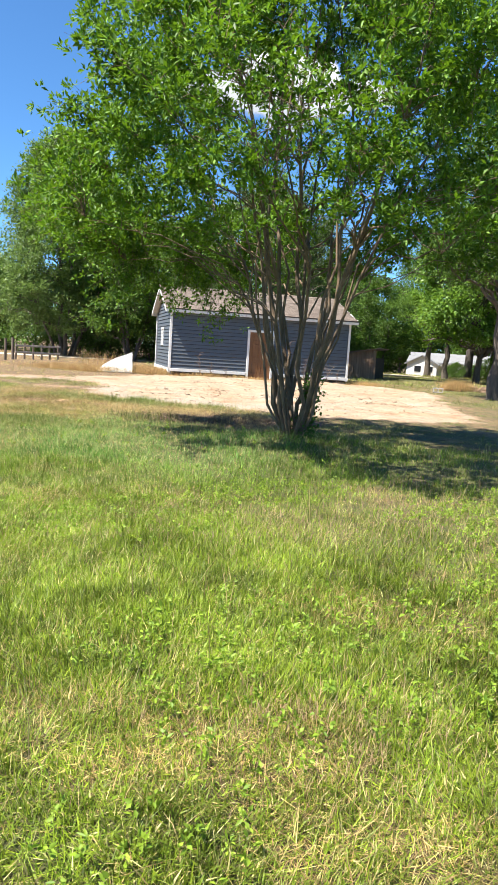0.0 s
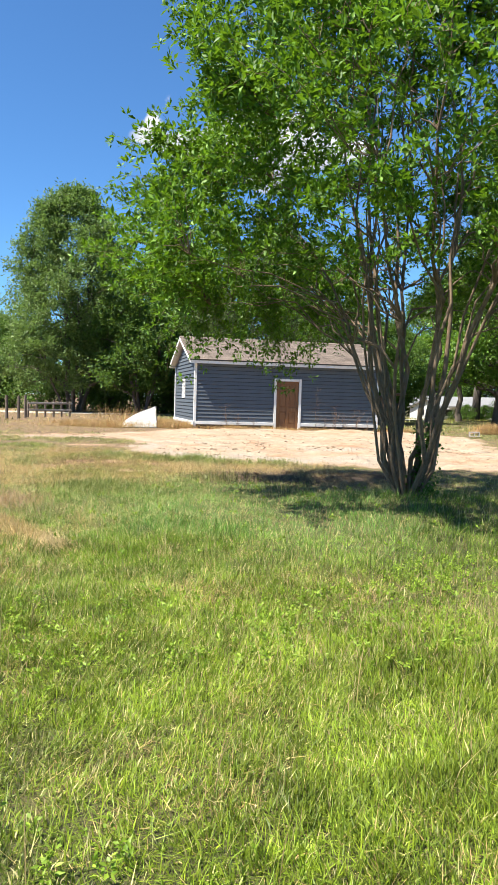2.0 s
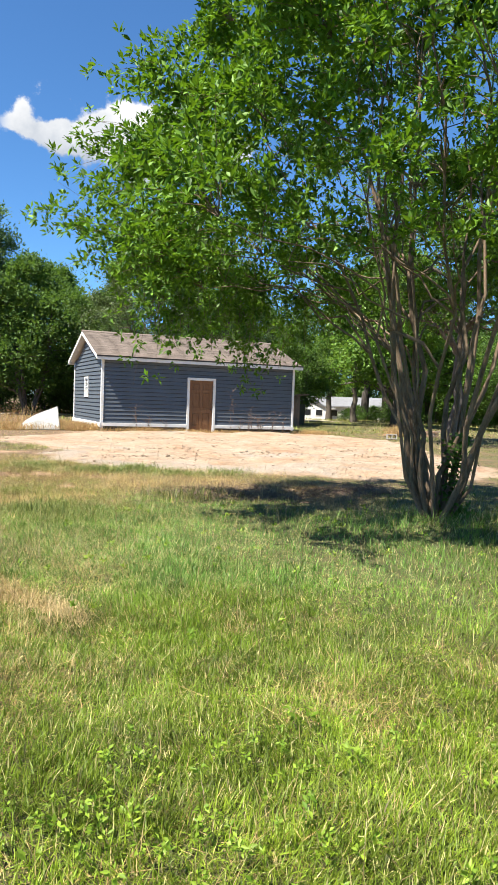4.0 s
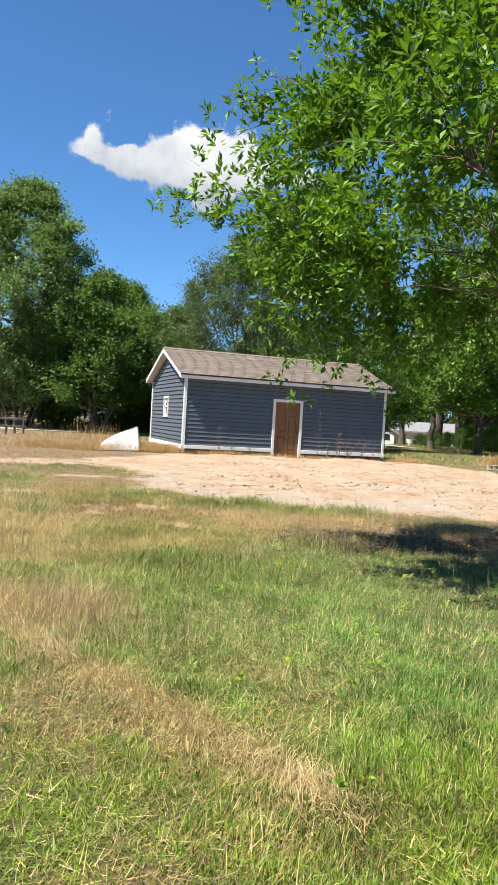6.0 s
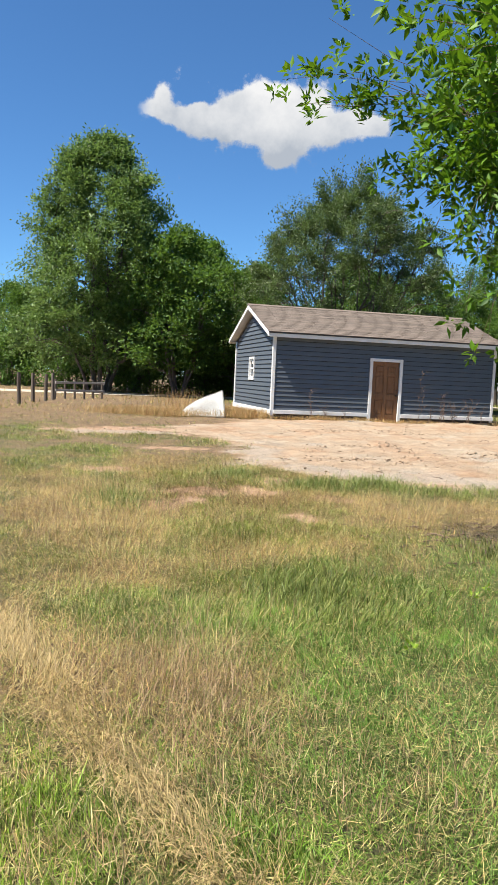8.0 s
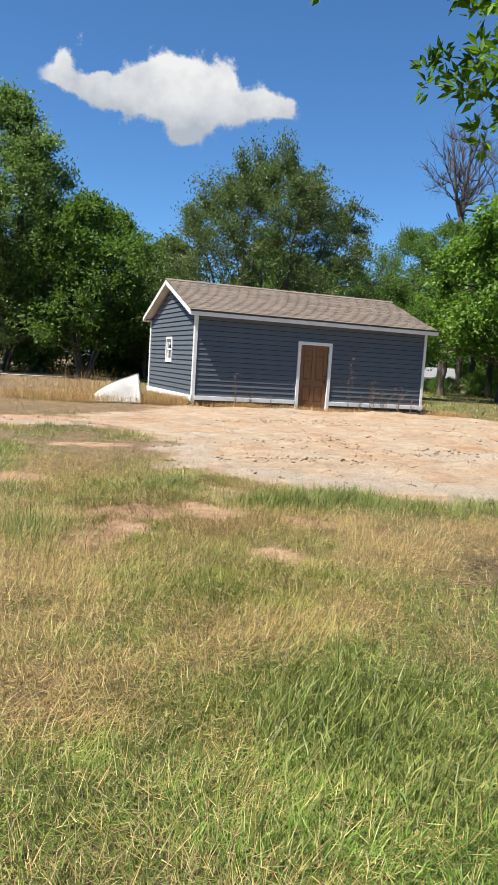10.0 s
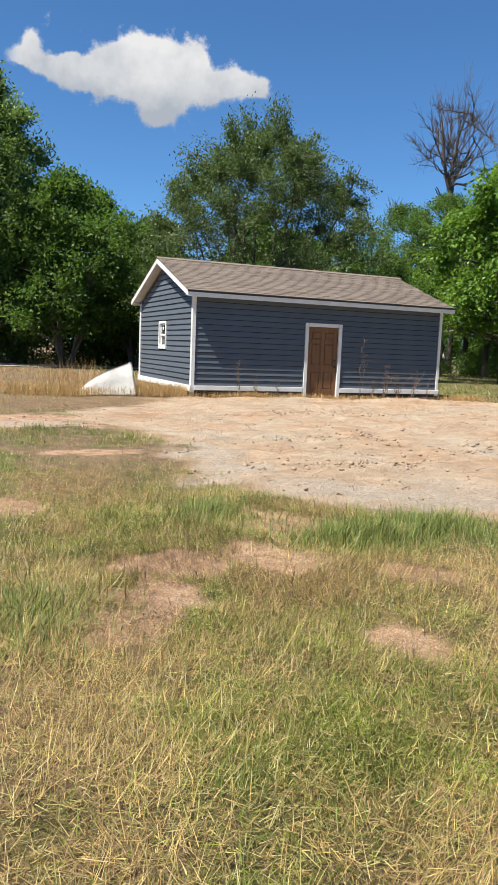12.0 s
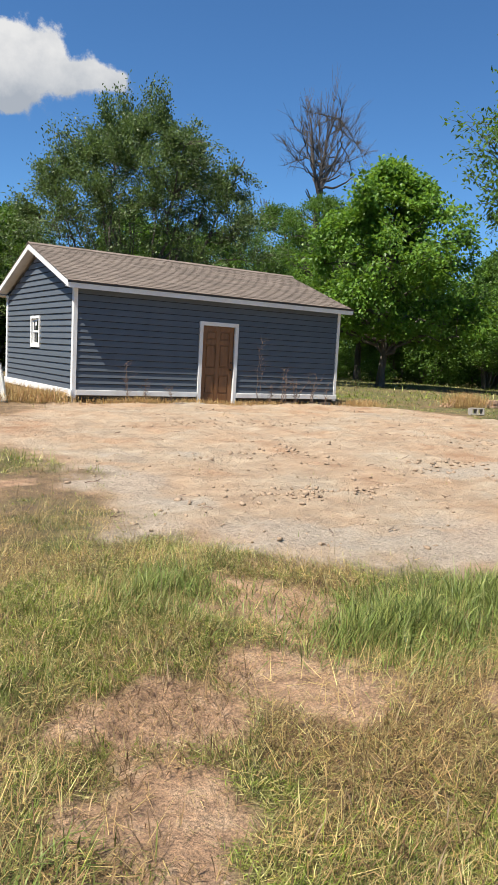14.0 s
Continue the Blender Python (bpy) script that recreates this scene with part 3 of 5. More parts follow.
# roof: deck, soffit, fascia, barge boards, shingle strips
RX0, RX1 = X0 - OVER, X1 + OVER
run = YM - Y0 + OVER
length = math.hypot(run, RIDGE - EAVE)
tilt = math.degrees(math.atan2(RIDGE - EAVE, run))
roof = thing("roof", "low-pitched gable roof with brown shingles", "")
del roof["label"]
roof.parent = house
for s, y in ((1, Y0 - OVER), (-1, Y1 + OVER)):
    deck = part("deck", box((RX0 + 0.02, RX1 - 0.02, 0.0, length - 0.02, -0.06, -0.012)), WHITE, roof)
    deck.matrix_basis = pose(0, y, EAVE + 0.075, 0, 0, 0) @ pose(0, 0, 0, tilt * s, 0, 0) if s > 0 else pose(RX0 + RX1, y, EAVE + 0.075, 0, 0, 180) @ pose(0, 0, 0, tilt, 0, 0)
for y0, y1 in ((Y0 - OVER - 0.02, Y0 - OVER), (Y1 + OVER, Y1 + OVER + 0.02)):
    part("fascia", box((RX0 + 0.022, RX1 - 0.022, y0, y1, EAVE - 0.085, EAVE + 0.03), bevel=0.004), WHITE, house)
part("soffit", box((RX0 + 0.022, RX1 - 0.022, Y0 - OVER + 0.001, Y0 - 0.024, EAVE - 0.045, EAVE - 0.03)), WHITE, house)
part("soffit", box((RX0 + 0.022, RX1 - 0.022, Y1 + 0.002, Y1 + OVER - 0.001, EAVE - 0.045, EAVE - 0.03)), WHITE, house)
part("drip_edge", box((RX0 - 0.01, RX1 + 0.01, Y0 - OVER - 0.035, Y0 - OVER - 0.021, EAVE + 0.03, EAVE + 0.078)), DRIP, house)
for x0, x1 in ((RX0 - 0.005, RX0 + 0.019), (RX1 - 0.019, RX1 + 0.005)):
    for sgn in (-1, 1):
        ye, yr = YM + sgn * (run + 0.02), YM + sgn * 0.001
        part("barge_board", prism([(ye, EAVE - 0.075), (yr, RIDGE - 0.075), (yr, RIDGE + 0.05), (ye, EAVE + 0.05)], "x", x0, x1), WHITE, house)
    part("rake_soffit", prism([(YM - run, EAVE - 0.08), (YM, RIDGE - 0.075), (YM + run, EAVE - 0.08), (YM + run, EAVE - 0.065), (YM, RIDGE - 0.06), (YM - run, EAVE - 0.065)], "x", *((RX0 + 0.02, X0 - 0.024) if x0 < 5 else (X1 + 0.002, RX1 - 0.02))), WHITE, house)

COURSE = 0.135
rng = random.Random(5)
tabs = []
for width in (0.3, 0.62, 0.92):
    bm = prism([(-0.02, -0.004), (COURSE + 0.02, -0.004), (COURSE + 0.02, 0.003), (-0.02, 0.012)], "x", 0, width - 0.006)
    me = bpy.data.meshes.new("shingle")
    bm.to_mesh(me)
    bm.free()
    me.materials.append(SHINGLE)
    tabs.append((width, me))
base = pose(0, Y0 - OVER - 0.02, EAVE + 0.078) @ pose(0, 0, 0, tilt)
for k in range(int(length / COURSE) + 1):
    x = RX0 - 0.01
    while x < RX1 - 0.32:
        width, me = rng.choice(tabs[1:])
        if x + width > RX1 + 0.01:
            width, me = tabs[0]
        shared("shingle", me, roof, base @ pose(x, k * COURSE, rng.uniform(0, 0.004)))
        x += width
part("back_slope", prism([(0.0, 0.0), (length, 0.0), (length, 0.012), (0.0, 0.012)], "x", RX0, RX1), SHINGLE, roof).matrix_basis = pose(RX0 + RX1, Y1 + OVER + 0.02, EAVE + 0.078, 0, 0, 180) @ pose(0, 0, 0, tilt)
part("ridge_cap", prism([(YM - 0.14, RIDGE + 0.045), (YM, RIDGE + 0.105), (YM + 0.14, RIDGE + 0.045), (YM + 0.14, RIDGE + 0.06), (YM, RIDGE + 0.122), (YM - 0.14, RIDGE + 0.06)], "x", RX0 - 0.01, RX1 + 0.01), SHINGLE, roof)

# foundation piers and a low step
me = part("pier", box((-0.2, 0.2, -0.1, 0.1, 0, 0.2), bevel=0.008), BLOCK, house)
me.matrix_basis = pose(2.9, Y0 + 0.15, 0.02)
for x in (4.4, 6.6, 8.0, 9.2):
    shared("pier", me.data, house, pose(x, Y0 + 0.15, 0.02))
for y in (31.2, 32.8, 34.4):
    shared("pier", me.data, house, pose(X0 + 0.15, y, 0.02, 0, 0, 90))
step_block = tagged(part("step_block", box((4.1, 4.95, Y0 - 0.42, Y0 - 0.16, 0.03, 0.17), bevel=0.012), BLOCK), "low concrete step beside the door", "step")

# ---- trees ----
def tubes(lines, sides):
    """One mesh of tapered tubes; lines of (points, radii)."""
    V, F, off = [], [], 0
    ang = np.arange(sides) * 2 * np.pi / sides
    for pts, rad in lines:
        pts, rad = np.asarray(pts, float), np.asarray(rad, float)
        d = np.gradient(pts, axis=0)
        d /= np.linalg.norm(d, axis=1, keepdims=True) + 1e-9
        a = np.cross(d, np.array([0.31, 0.95, 0.05]))
        a /= np.linalg.norm(a, axis=1, keepdims=True) + 1e-9
        b = np.cross(d, a)
        ring = pts[:, None] + rad[:, None, None] * (np.cos(ang)[None, :, None] * a[:, None] + np.sin(ang)[None, :, None] * b[:, None])
        k = len(pts)
        V.append(ring.reshape(-1, 3))
        i, j = np.meshgrid(np.arange(k - 1), np.arange(sides), indexing="ij")
        i, j = i.ravel(), j.ravel()
        q0, q1 = off + i * sides + j, off + i * sides + (j + 1) % sides
        F += [np.c_[q0, q1, q1 + sides], np.c_[q0, q1 + sides, q0 + sides]]
        off += k * sides
    return np.concatenate(V), np.concatenate(F)


def bend(rs, a, b, start, k=6, wobble=0.04):
    """A curved line from a to b that leaves a in the direction start."""
    a, b = np.asarray(a, float), np.asarray(b, float)
    d = np.linalg.norm(b - a)
    c = a + np.asarray(start) * d * 0.5
    t = np.linspace(0, 1, k)[:, None]
    p = (1 - t) ** 2 * a + 2 * t * (1 - t) * c + t * t * b
    p[1:-1] += rs.normal(0, wobble * d, (k - 2, 3))
    return p


def leaf_mesh(rs, centres, ways, length, width, material, droop=0.0):
    """Folded leaves of four corners at the centres, pointing roughly along the ways."""
    k = len(centres)
    d = ways + rs.normal(0, 0.75, (k, 3))
    d[:, 2] -= droop
    d /= np.linalg.norm(d, axis=1, keepdims=True) + 1e-9
    up = np.array([0, 0, 1.0]) + rs.normal(0, 0.55, (k, 3))
    s = np.cross(d, up)
    s /= np.linalg.norm(s, axis=1, keepdims=True) + 1e-9
    nrm = np.cross(s, d)
    L = length * rs.uniform(0.6, 1.25, (k, 1))
    W = width * rs.uniform(0.7, 1.2, (k, 1))
    V = np.stack([centres, centres + 0.45 * L * d + 0.5 * W * s + 0.12 * W * nrm, centres + L * d - 0.1 * L * nrm, centres + 0.45 * L * d - 0.5 * W * s + 0.12 * W * nrm], 1).reshape(-1, 3)
    o = np.arange(k) * 4
    return mesh_np("crown", V, np.r_[np.c_[o, o + 1, o + 2], np.c_[o, o + 2, o + 3]], material)


def tree(name, label, spec, seed, bark, leaf, group=""):
    """A tree at the origin: stems, limbs that reach into the crown, twigs and leaves."""
    rs = np.random.RandomState(seed)
    h, r, low = spec["height"], spec["radius"], spec["low"]
    body, hollow = spec.get("body", 0.45), spec.get("hollow", 0.5)
    ph = rs.uniform(0, 6.28, 6)

    def reach(theta, f):
        """Crown radius by direction and by share of its height."""
        prof = np.interp(f, spec.get("at", (0, 0.15, body, 0.8, 1)), spec.get("prof", (0.55, 0.85, 1.0, 0.72, 0.12)))
        lumps = 1 + spec.get("lump", 0.16) * (np.sin(2 * theta + ph[0] + 5 * f) + np.sin(3 * theta + ph[1] - 9 * f) + 0.8 * np.sin(5 * theta + ph[2] + 14 * f)) / 1.6
        return r * prof * lumps

    def sample(k, inner):
        th, f = rs.uniform(0, 6.283, k), rs.beta(1.15, 1.15, k)
        share = np.sqrt(rs.uniform(inner * inner, 1, k))
        rr = reach(th, f) * share
        skirt = spec.get("skirt", 0.0) * (1 - f) * (rr / r) ** 2
        return np.c_[rr * np.cos(th), rr * np.sin(th), low + (h - low) * f - skirt]
    stems, nodes, radii = [], [], []
    count, thick = spec.get("stems", 1), spec["thick"]
    for i in range(count):
        if count == 1:
            line = bend(rs, (0, 0, -0.1), (rs.normal(0, 0.25), rs.normal(0, 0.25), h * 0.86), (0, 0, 1), 12, 0.005)
            rad = thick * np.linspace(1, 0.12, 12) ** 0.9
            rad[0] *= 1.35
        else:
            th = i * 6.283 / count * 1.9 + rs.uniform(-0.3, 0.3)
            out = r * spec.get("fan", 0.55) * rs.uniform(spec.get("core", 0.25), 1.0)
            b0 = np.array([math.cos(th), math.sin(th), 0]) * rs.uniform(spec.get("inner_foot", 0.08), spec.get("foot", 0.3))
            b0[2] = -0.1
            way = np.array([math.cos(th), math.sin(th), 1 / spec.get("splay", 0.32)]) * spec.get("splay", 0.32)
            line = bend(rs, b0, (math.cos(th) * out, math.sin(th) * out, h * rs.uniform(0.62, 0.9)), way * (rs.uniform(0.4, 1.5), rs.uniform(0.4, 1.5), 1), 12, 0.008)
            rad = thick * rs.uniform(0.45, 1.2) * np.linspace(1, 0.16, 12)
        stems.append((line, rad))
        nodes.append(line)
        radii.append(rad)
    N, R = np.concatenate(nodes), np.concatenate(radii)
    limbs, twigs, tips, ways = [], [], [], []

    def attach(targets, out, k, slim, bias):
        nonlocal N, R
        addN, addR = [], []
        for tgt in targets:
            d = tgt - N
            dist = np.linalg.norm(d, axis=1)
            cost = dist + bias * np.maximum(0, 0.35 * np.hypot(d[:, 0], d[:, 1]) - d[:, 2]) + 20 * (N[:, 2] < low * spec.get("fork", 0.6))
            j = int(np.argmin(cost))
            w = d[j] / (dist[j] + 1e-9)
            start = np.array([w[0] * 0.7, w[1] * 0.7, 0.75])
            line = bend(rs, N[j], tgt, start, k, 0.03)
            rad = max(0.006, min(R[j] * 0.75, slim)) * np.linspace(1, 0.25, k)
            out.append((line, rad))
            addN.append(line[1:])
            addR.append(rad[1:])
        N, R = np.concatenate([N] + addN), np.concatenate([R] + addR)
    attach(sample(spec["limbs"], 0.3) * (0.82, 0.82, 0.96), limbs, 8, thick * 0.45, 1.0)
    targets = sample(spec["twigs"], hollow)
    for spray in spec.get("sprays", ()):
        targets = np.concatenate([targets, np.array(spray) + rs.normal(0, 0.2, (spec.get("spray", 16), 3))])
    attach(targets, twigs, 5, thick * 0.12, 0.4)
    per = spec["leaves"] // len(twigs)
    cs, ws = [], []
    for line, rad in twigs:
        t = rs.uniform(0.35, 1.05, per) * (len(line) - 1)
        i = np.minimum(t.astype(int), len(line) - 2)
        p = line[i] + (line[i + 1] - line[i]) * (t - i)[:, None]
        w = line[-1] - line[0]
        w = w / (np.linalg.norm(w) + 1e-9)
        if spec.get("whorl"):
            # leaves gathered in whorls at the ends of short shoots
            m = max(1, per // spec["whorl"])
            hub = p[:m] + rs.normal(0, spec["clump"], (m, 3)) * (1, 1, 0.8)
            ray = rs.normal(0, 1, (per, 3)) + 0.7 * w + (0, 0, 0.35)
            ray /= np.linalg.norm(ray, axis=1, keepdims=True)
            cs.append(hub[np.arange(per) % m] + 0.035 * ray * rs.uniform(0.2, 1.6, (per, 1)))
            ws.append(2.2 * ray)
            continue
        cs.append(p + rs.normal(0, spec["clump"], (per, 3)) * (1, 1, 0.75))
        ws.append(np.repeat(w[None], per, 0))
    top = thing(name, label, "tree", group)
    if spec.get("split"):
        for word, group_, sides in (("stem" if count > 1 else "trunk", stems, 8), ("limb", limbs, 6)):
            for line in group_:
                new(word, mesh_np(word, *tubes([line], sides), bark, smooth=True)).parent = top
    else:
        new("trunk", mesh_np("trunk", *tubes(stems + limbs, 6), bark, smooth=True)).parent = top
    t = tagged(new("fine_branching", mesh_np("fine_branching", *tubes(twigs, 3), bark, smooth=True)), kind="stuff")
    t.parent = top
    crown = new("crown", leaf_mesh(rs, np.concatenate(cs), np.concatenate(ws), spec["leaf"], spec["leaf"] * spec.get("slim", 0.45), leaf, spec.get("droop", 0.2)))
    crown.parent = top
    return top


main_tree = tree("multi_stem_tree", "spreading multi-stemmed tree with smooth tan stems and fresh green leaves", dict(
    height=7.7, radius=4.25, low=2.75, stems=22, thick=0.038, fan=0.72, foot=0.13, inner_foot=0.0, core=0.02, splay=0.37, limbs=330, twigs=1700, leaves=190000, leaf=0.086, slim=0.42, clump=0.1, droop=0.0, whorl=10,
    hollow=0.45, skirt=0.5, fork=0.4, lump=0.2, spray=9, split=True, at=(0, 0.15, 0.3, 0.5, 0.68, 0.85, 1), prof=(0.78, 0.98, 0.98, 0.82, 0.6, 0.34, 0.1),
    sprays=((-2.6, 2.5, 1.75), (-2.6, 2.5, 2.1), (-2.0, 2.9, 2.1), (-1.6, 2.2, 2.0), (-0.7, 4.0, 1.55), (-0.7, 4.1, 1.9), (-1.0, 3.9, 2.2), (-0.2, 4.0, 2.2), (-1.5, 3.4, 2.2), (-0.4, 2.6, 2.2), (-3.4, 0.2, 2.6), (-3.7, 3.3, 3.5), (-3.15, 3.05, 2.75), (-3.6, 1.5, 3.9), (-3.5, 0.2, 4.3), (-3.9, 0.8, 3.1), (-3.7, 1.2, 2.8),
            (-3.4, 1.0, 3.3), (-2.1, 3.2, 3.0), (-2.9, 2.4, 2.9), (-3.2, -1.6, 4.5), (-2.9, -0.6, 3.4), (-3.0, 2.2, 3.7), (-2.6, 3.4, 3.9), (-2.8, 0.9, 4.9), (-2.6, 1.9, 4.6))), 3, BARK, LEAF_MAIN)
main_tree.location = (1.15, 9.75, ground_z(1.15, 9.75))

side_tree = tree("broadleaf_tree", "broad dark-trunked tree standing past the pad", dict(
    height=10.6, radius=4.1, split=True, low=4.3, thick=0.24, limbs=70, twigs=800, leaves=26000, leaf=0.16, clump=0.17, hollow=0.355, skirt=0.6), 8, BARK2, LEAF_MID)
side_tree.location = (13.6, 24.6, ground_z(13.6, 24.6))

tall_tree = tree("tall_tree", "tall dense grey-green tree beside the road", dict(
    height=15.5, radius=5.5, split=True, low=1.5, stems=5, thick=0.2, fan=0.5, foot=0.6, limbs=120, twigs=1500, leaves=95000, leaf=0.22, slim=0.5, clump=0.24, lump=0.24, droop=-0.1, hollow=0.45, fork=0.9,
    at=(0, 0.12, 0.4, 0.75, 1), prof=(0.75, 0.95, 0.95, 0.72, 0.2)), 12, BARK2, LEAF_TALL, "trees of the wood")
tall_tree.location = (-3.0, 54.0, 0.1)

# upright leafy shoots that stand out of the crown like plumes
rng = random.Random(23)
PLUMES = []
for i in range(34):
    far_out, turn = math.sqrt((i + 0.3) / 34) * 5.0, 2.4 * i
    crest = 10.7 - 0.17 * far_out ** 2 + rng.uniform(-0.5, 0.9)
    PLUMES += [(far_out * math.cos(turn) * (1 - 0.03 * k), far_out * math.sin(turn) * (1 - 0.03 * k), crest - 0.42 * k) for k in range(3)]
pear_tree = tree("upright_tree", "wide upright grey-green tree standing behind the house", dict(
    height=10.4, radius=5.1, split=True, low=1.6, stems=16, thick=0.11, fan=0.85, foot=0.4, limbs=150, twigs=1900, leaves=105000, leaf=0.125, slim=0.52, clump=0.13, hollow=0.3, fork=0.8, spray=9,
    at=(0, 0.15, 0.45, 0.7, 0.88, 1), prof=(0.95, 1.08, 1.06, 0.82, 0.52, 0.15), lump=0.1, droop=-0.3, sprays=PLUMES), 21, BARK2, LEAF_BLUE, "trees of the wood")
pear_tree.location = (8.3, 41.0, 0.1)

bright_tree = tree("leafy_tree", "bright green broadleaf tree at the edge of the wood", dict(
    height=11.5, radius=4.5, split=True, low=2.6, thick=0.22, limbs=90, twigs=800, leaves=42000, leaf=0.25, slim=0.62, droop=0.5, clump=0.24, hollow=0.5, lump=0.5, skirt=0.8, prof=(0.6, 0.9, 1.0, 0.56, 0.14)), 31, BARK2, LEAF_BRIGHT, "trees of the wood")
bright_tree.location = (23.0, 42.2, 0.1)

wood_a = tree("wood_tree", "dark green tree of the wood behind the field", dict(
    height=10.6, radius=4.2, low=1.8, thick=0.2, limbs=60, twigs=420, leaves=22000, leaf=0.25, slim=0.55, clump=0.27, hollow=0.35, lump=0.3, prof=(0.6, 0.85, 1.0, 0.66, 0.1)), 41, BARK2, LEAF_MID, "trees of the wood")
wood_a.location = (4.0, 58.0, 0.1)
wood_b = tree("wood_tree", "dark green tree of the wood behind the field", dict(
    height=9.7, radius=3.6, low=1.6, stems=4, thick=0.13, fan=0.6, foot=0.5, limbs=60, twigs=420, leaves=20000, leaf=0.23, slim=0.55, clump=0.24, hollow=0.3, lump=0.36, droop=-0.1), 43, BARK2, LEAF_MID, "trees of the wood")
wood_b.location = (1.5, 50.0, 0.1)
bush = tree("bush", "low dark green bush at the edge of the wood", dict(
    height=3.6, radius=2.6, low=0.1, stems=8, thick=0.05, fan=0.8, foot=0.6, limbs=40, twigs=150, leaves=4500, leaf=0.27, slim=0.5, clump=0.3, hollow=0.3, lump=0.25), 47, BARK2, LEAF_MID, "bushes of the wood")
bush["category"] = "bush"
bush.location = (0.5, 55.5, 0.1)

rng = random.Random(11)


def scatter(ob, spots):
    for x, y, s in spots:
        copy_thing(ob, pose(x, y, ground_z(x, y) - 0.05, 0, 0, rng.uniform(0, 360)) @ Matrix.Diagonal((s, s, s * rng.uniform(0.9, 1.1), 1)))


scatter(wood_a, [(-2.0, 63.0, 0.8), (9.0, 62.0, 0.95), (14.0, 55.0, 0.9), (19.0, 62.0, 0.85), (33.0, 52.0, 0.95), (40.0, 55.0, 0.9), (46.0, 50.0, 1.0), (52.0, 45.0, 1.0),
                 (-10.0, 74.0, 0.75), (-16.0, 78.0, 0.75), (-24.0, 80.0, 0.8), (-5.0, 72.0, 0.75), (2.0, 76.0, 0.9), (12.0, 76.0, 1.0), (24.0, 76.0, 1.0), (48.0, 70.0, 1.1), (60.0, 62.0, 1.1), (34.0, 38.0, 0.85), (43.0, 40.0, 0.95), (62.0, 48.0, 1.1)])
scatter(wood_b, [(-0.5, 58.0, 0.9), (5.5, 52.5, 0.9), (12.5, 47.0, 0.8), (17.0, 50.0, 0.85), (16.5, 43.5, 0.62), (34.0, 44.0, 0.9), (37.0, 46.0, 0.95), (-8.0, 66.0, 0.8), (-14.0, 70.0, 0.8), (-20.0, 72.0, 0.9), (-30.0, 74.0, 0.9), (44.0, 62.0, 1.0), (56.0, 54.0, 1.1), (27.5, 36.5, 0.7)])
scatter(bush, [(34.0, 66.0, 0.4), (39.0, 71.0, 0.45), (30.5, 58.5, 0.35), (37.0, 66.0, 0.45), (-4.5, 58.5, 0.9), (3.5, 56.0, 1.0), (6.5, 57.0, 1.1), (-9.0, 64.0, 1.0), (-13.0, 66.0, 1.1), (-18.0, 67.0, 1.1), (9.5, 56.5, 1.1), (13.0, 53.0, 1.0), (17.0, 55.0, 1.1), (34.0, 49.0, 1.0), (39.0, 49.0, 1.1), (44.0, 47.0, 1.1), (49.0, 45.0, 1.1), (15.0, 46.0, 0.7), (44.0, 56.0, 1.2), (52.0, 51.0, 1.2), (-22.0, 69.0, 1.1), (-27.0, 70.0, 1.1), (0.0, 66.0, 1.2), (7.0, 66.0, 1.2), (14.0, 64.0, 1.2), (22.0, 64.0, 1.2)])

scatter(side_tree, [(25.5, 51.0, 1.0), (31.0, 53.0, 1.1), (29.0, 61.0, 1.15), (35.5, 61.0, 1.2), (41.0, 70.0, 1.3)])
scatter(wood_a, [(46.0, 104.0, 1.3), (54.0, 100.0, 1.3), (62.0, 94.0, 1.3), (70.0, 86.0, 1.3), (38.0, 106.0, 1.3), (66.0, 74.0, 1.2)])
# undergrowth and saplings closing the wood round the far house
scatter(bush, [(58.0, 99.0, 2.3), (65.0, 93.0, 2.3), (71.0, 88.0, 2.4), (51.0, 105.0, 2.3), (77.0, 82.0, 2.4), (45.0, 109.0, 2.3), (51.0, 71.0, 0.9), (54.5, 69.0, 1.0), (58.0, 67.0, 1.1), (63.0, 66.0, 1.2), (30.0, 50.0, 0.45), (33.0, 57.0, 0.5)])
# the bare dead pine
rs = np.random.RandomState(77)
snag = thing("dead_tree", "tall bare dead tree with broken grey limbs", "tree", at=(35.5, 65.3, ground_z(35.5, 65.3)))
trunk = bend(rs, (0, 0, -0.2), (0.9, 0.2, 17.0), (0, 0, 1), 14, 0.005)
leaders = [bend(rs, trunk[i], end, way, 10, 0.012) for i, end, way in ((12, (-0.6, 0.3, 22.0), (-0.3, 0, 0.6)), (13, (1.9, -0.2, 23.2), (0, 0, 0.9)), (13, (3.4, 0.6, 21.0), (0.6, 0.1, 0.6)), (12, (0.6, 2.2, 21.6), (0, 0.4, 0.6)))]
limbs_ = [(trunk, np.linspace(0.42, 0.24, 14))] + [(ld, np.linspace(0.19, 0.04, 10)) for ld in leaders]
twig_lines = []
for k in range(8):
    p0 = trunk[10 + k % 4] + (trunk[11] - trunk[10]) * rs.rand() * 0.6
    th = math.pi * (1 if k % 3 else 0) + rs.uniform(-0.7, 0.7)
    span = rs.uniform(1.2, 3.4)
    end = p0 + (math.cos(th) * span, math.sin(th) * span, rs.uniform(0.2, 0.7) * span)
    limbs_.append((bend(rs, p0, end, (math.cos(th), math.sin(th), 0.0), 8, 0.02), np.linspace(0.12, 0.04, 8)))
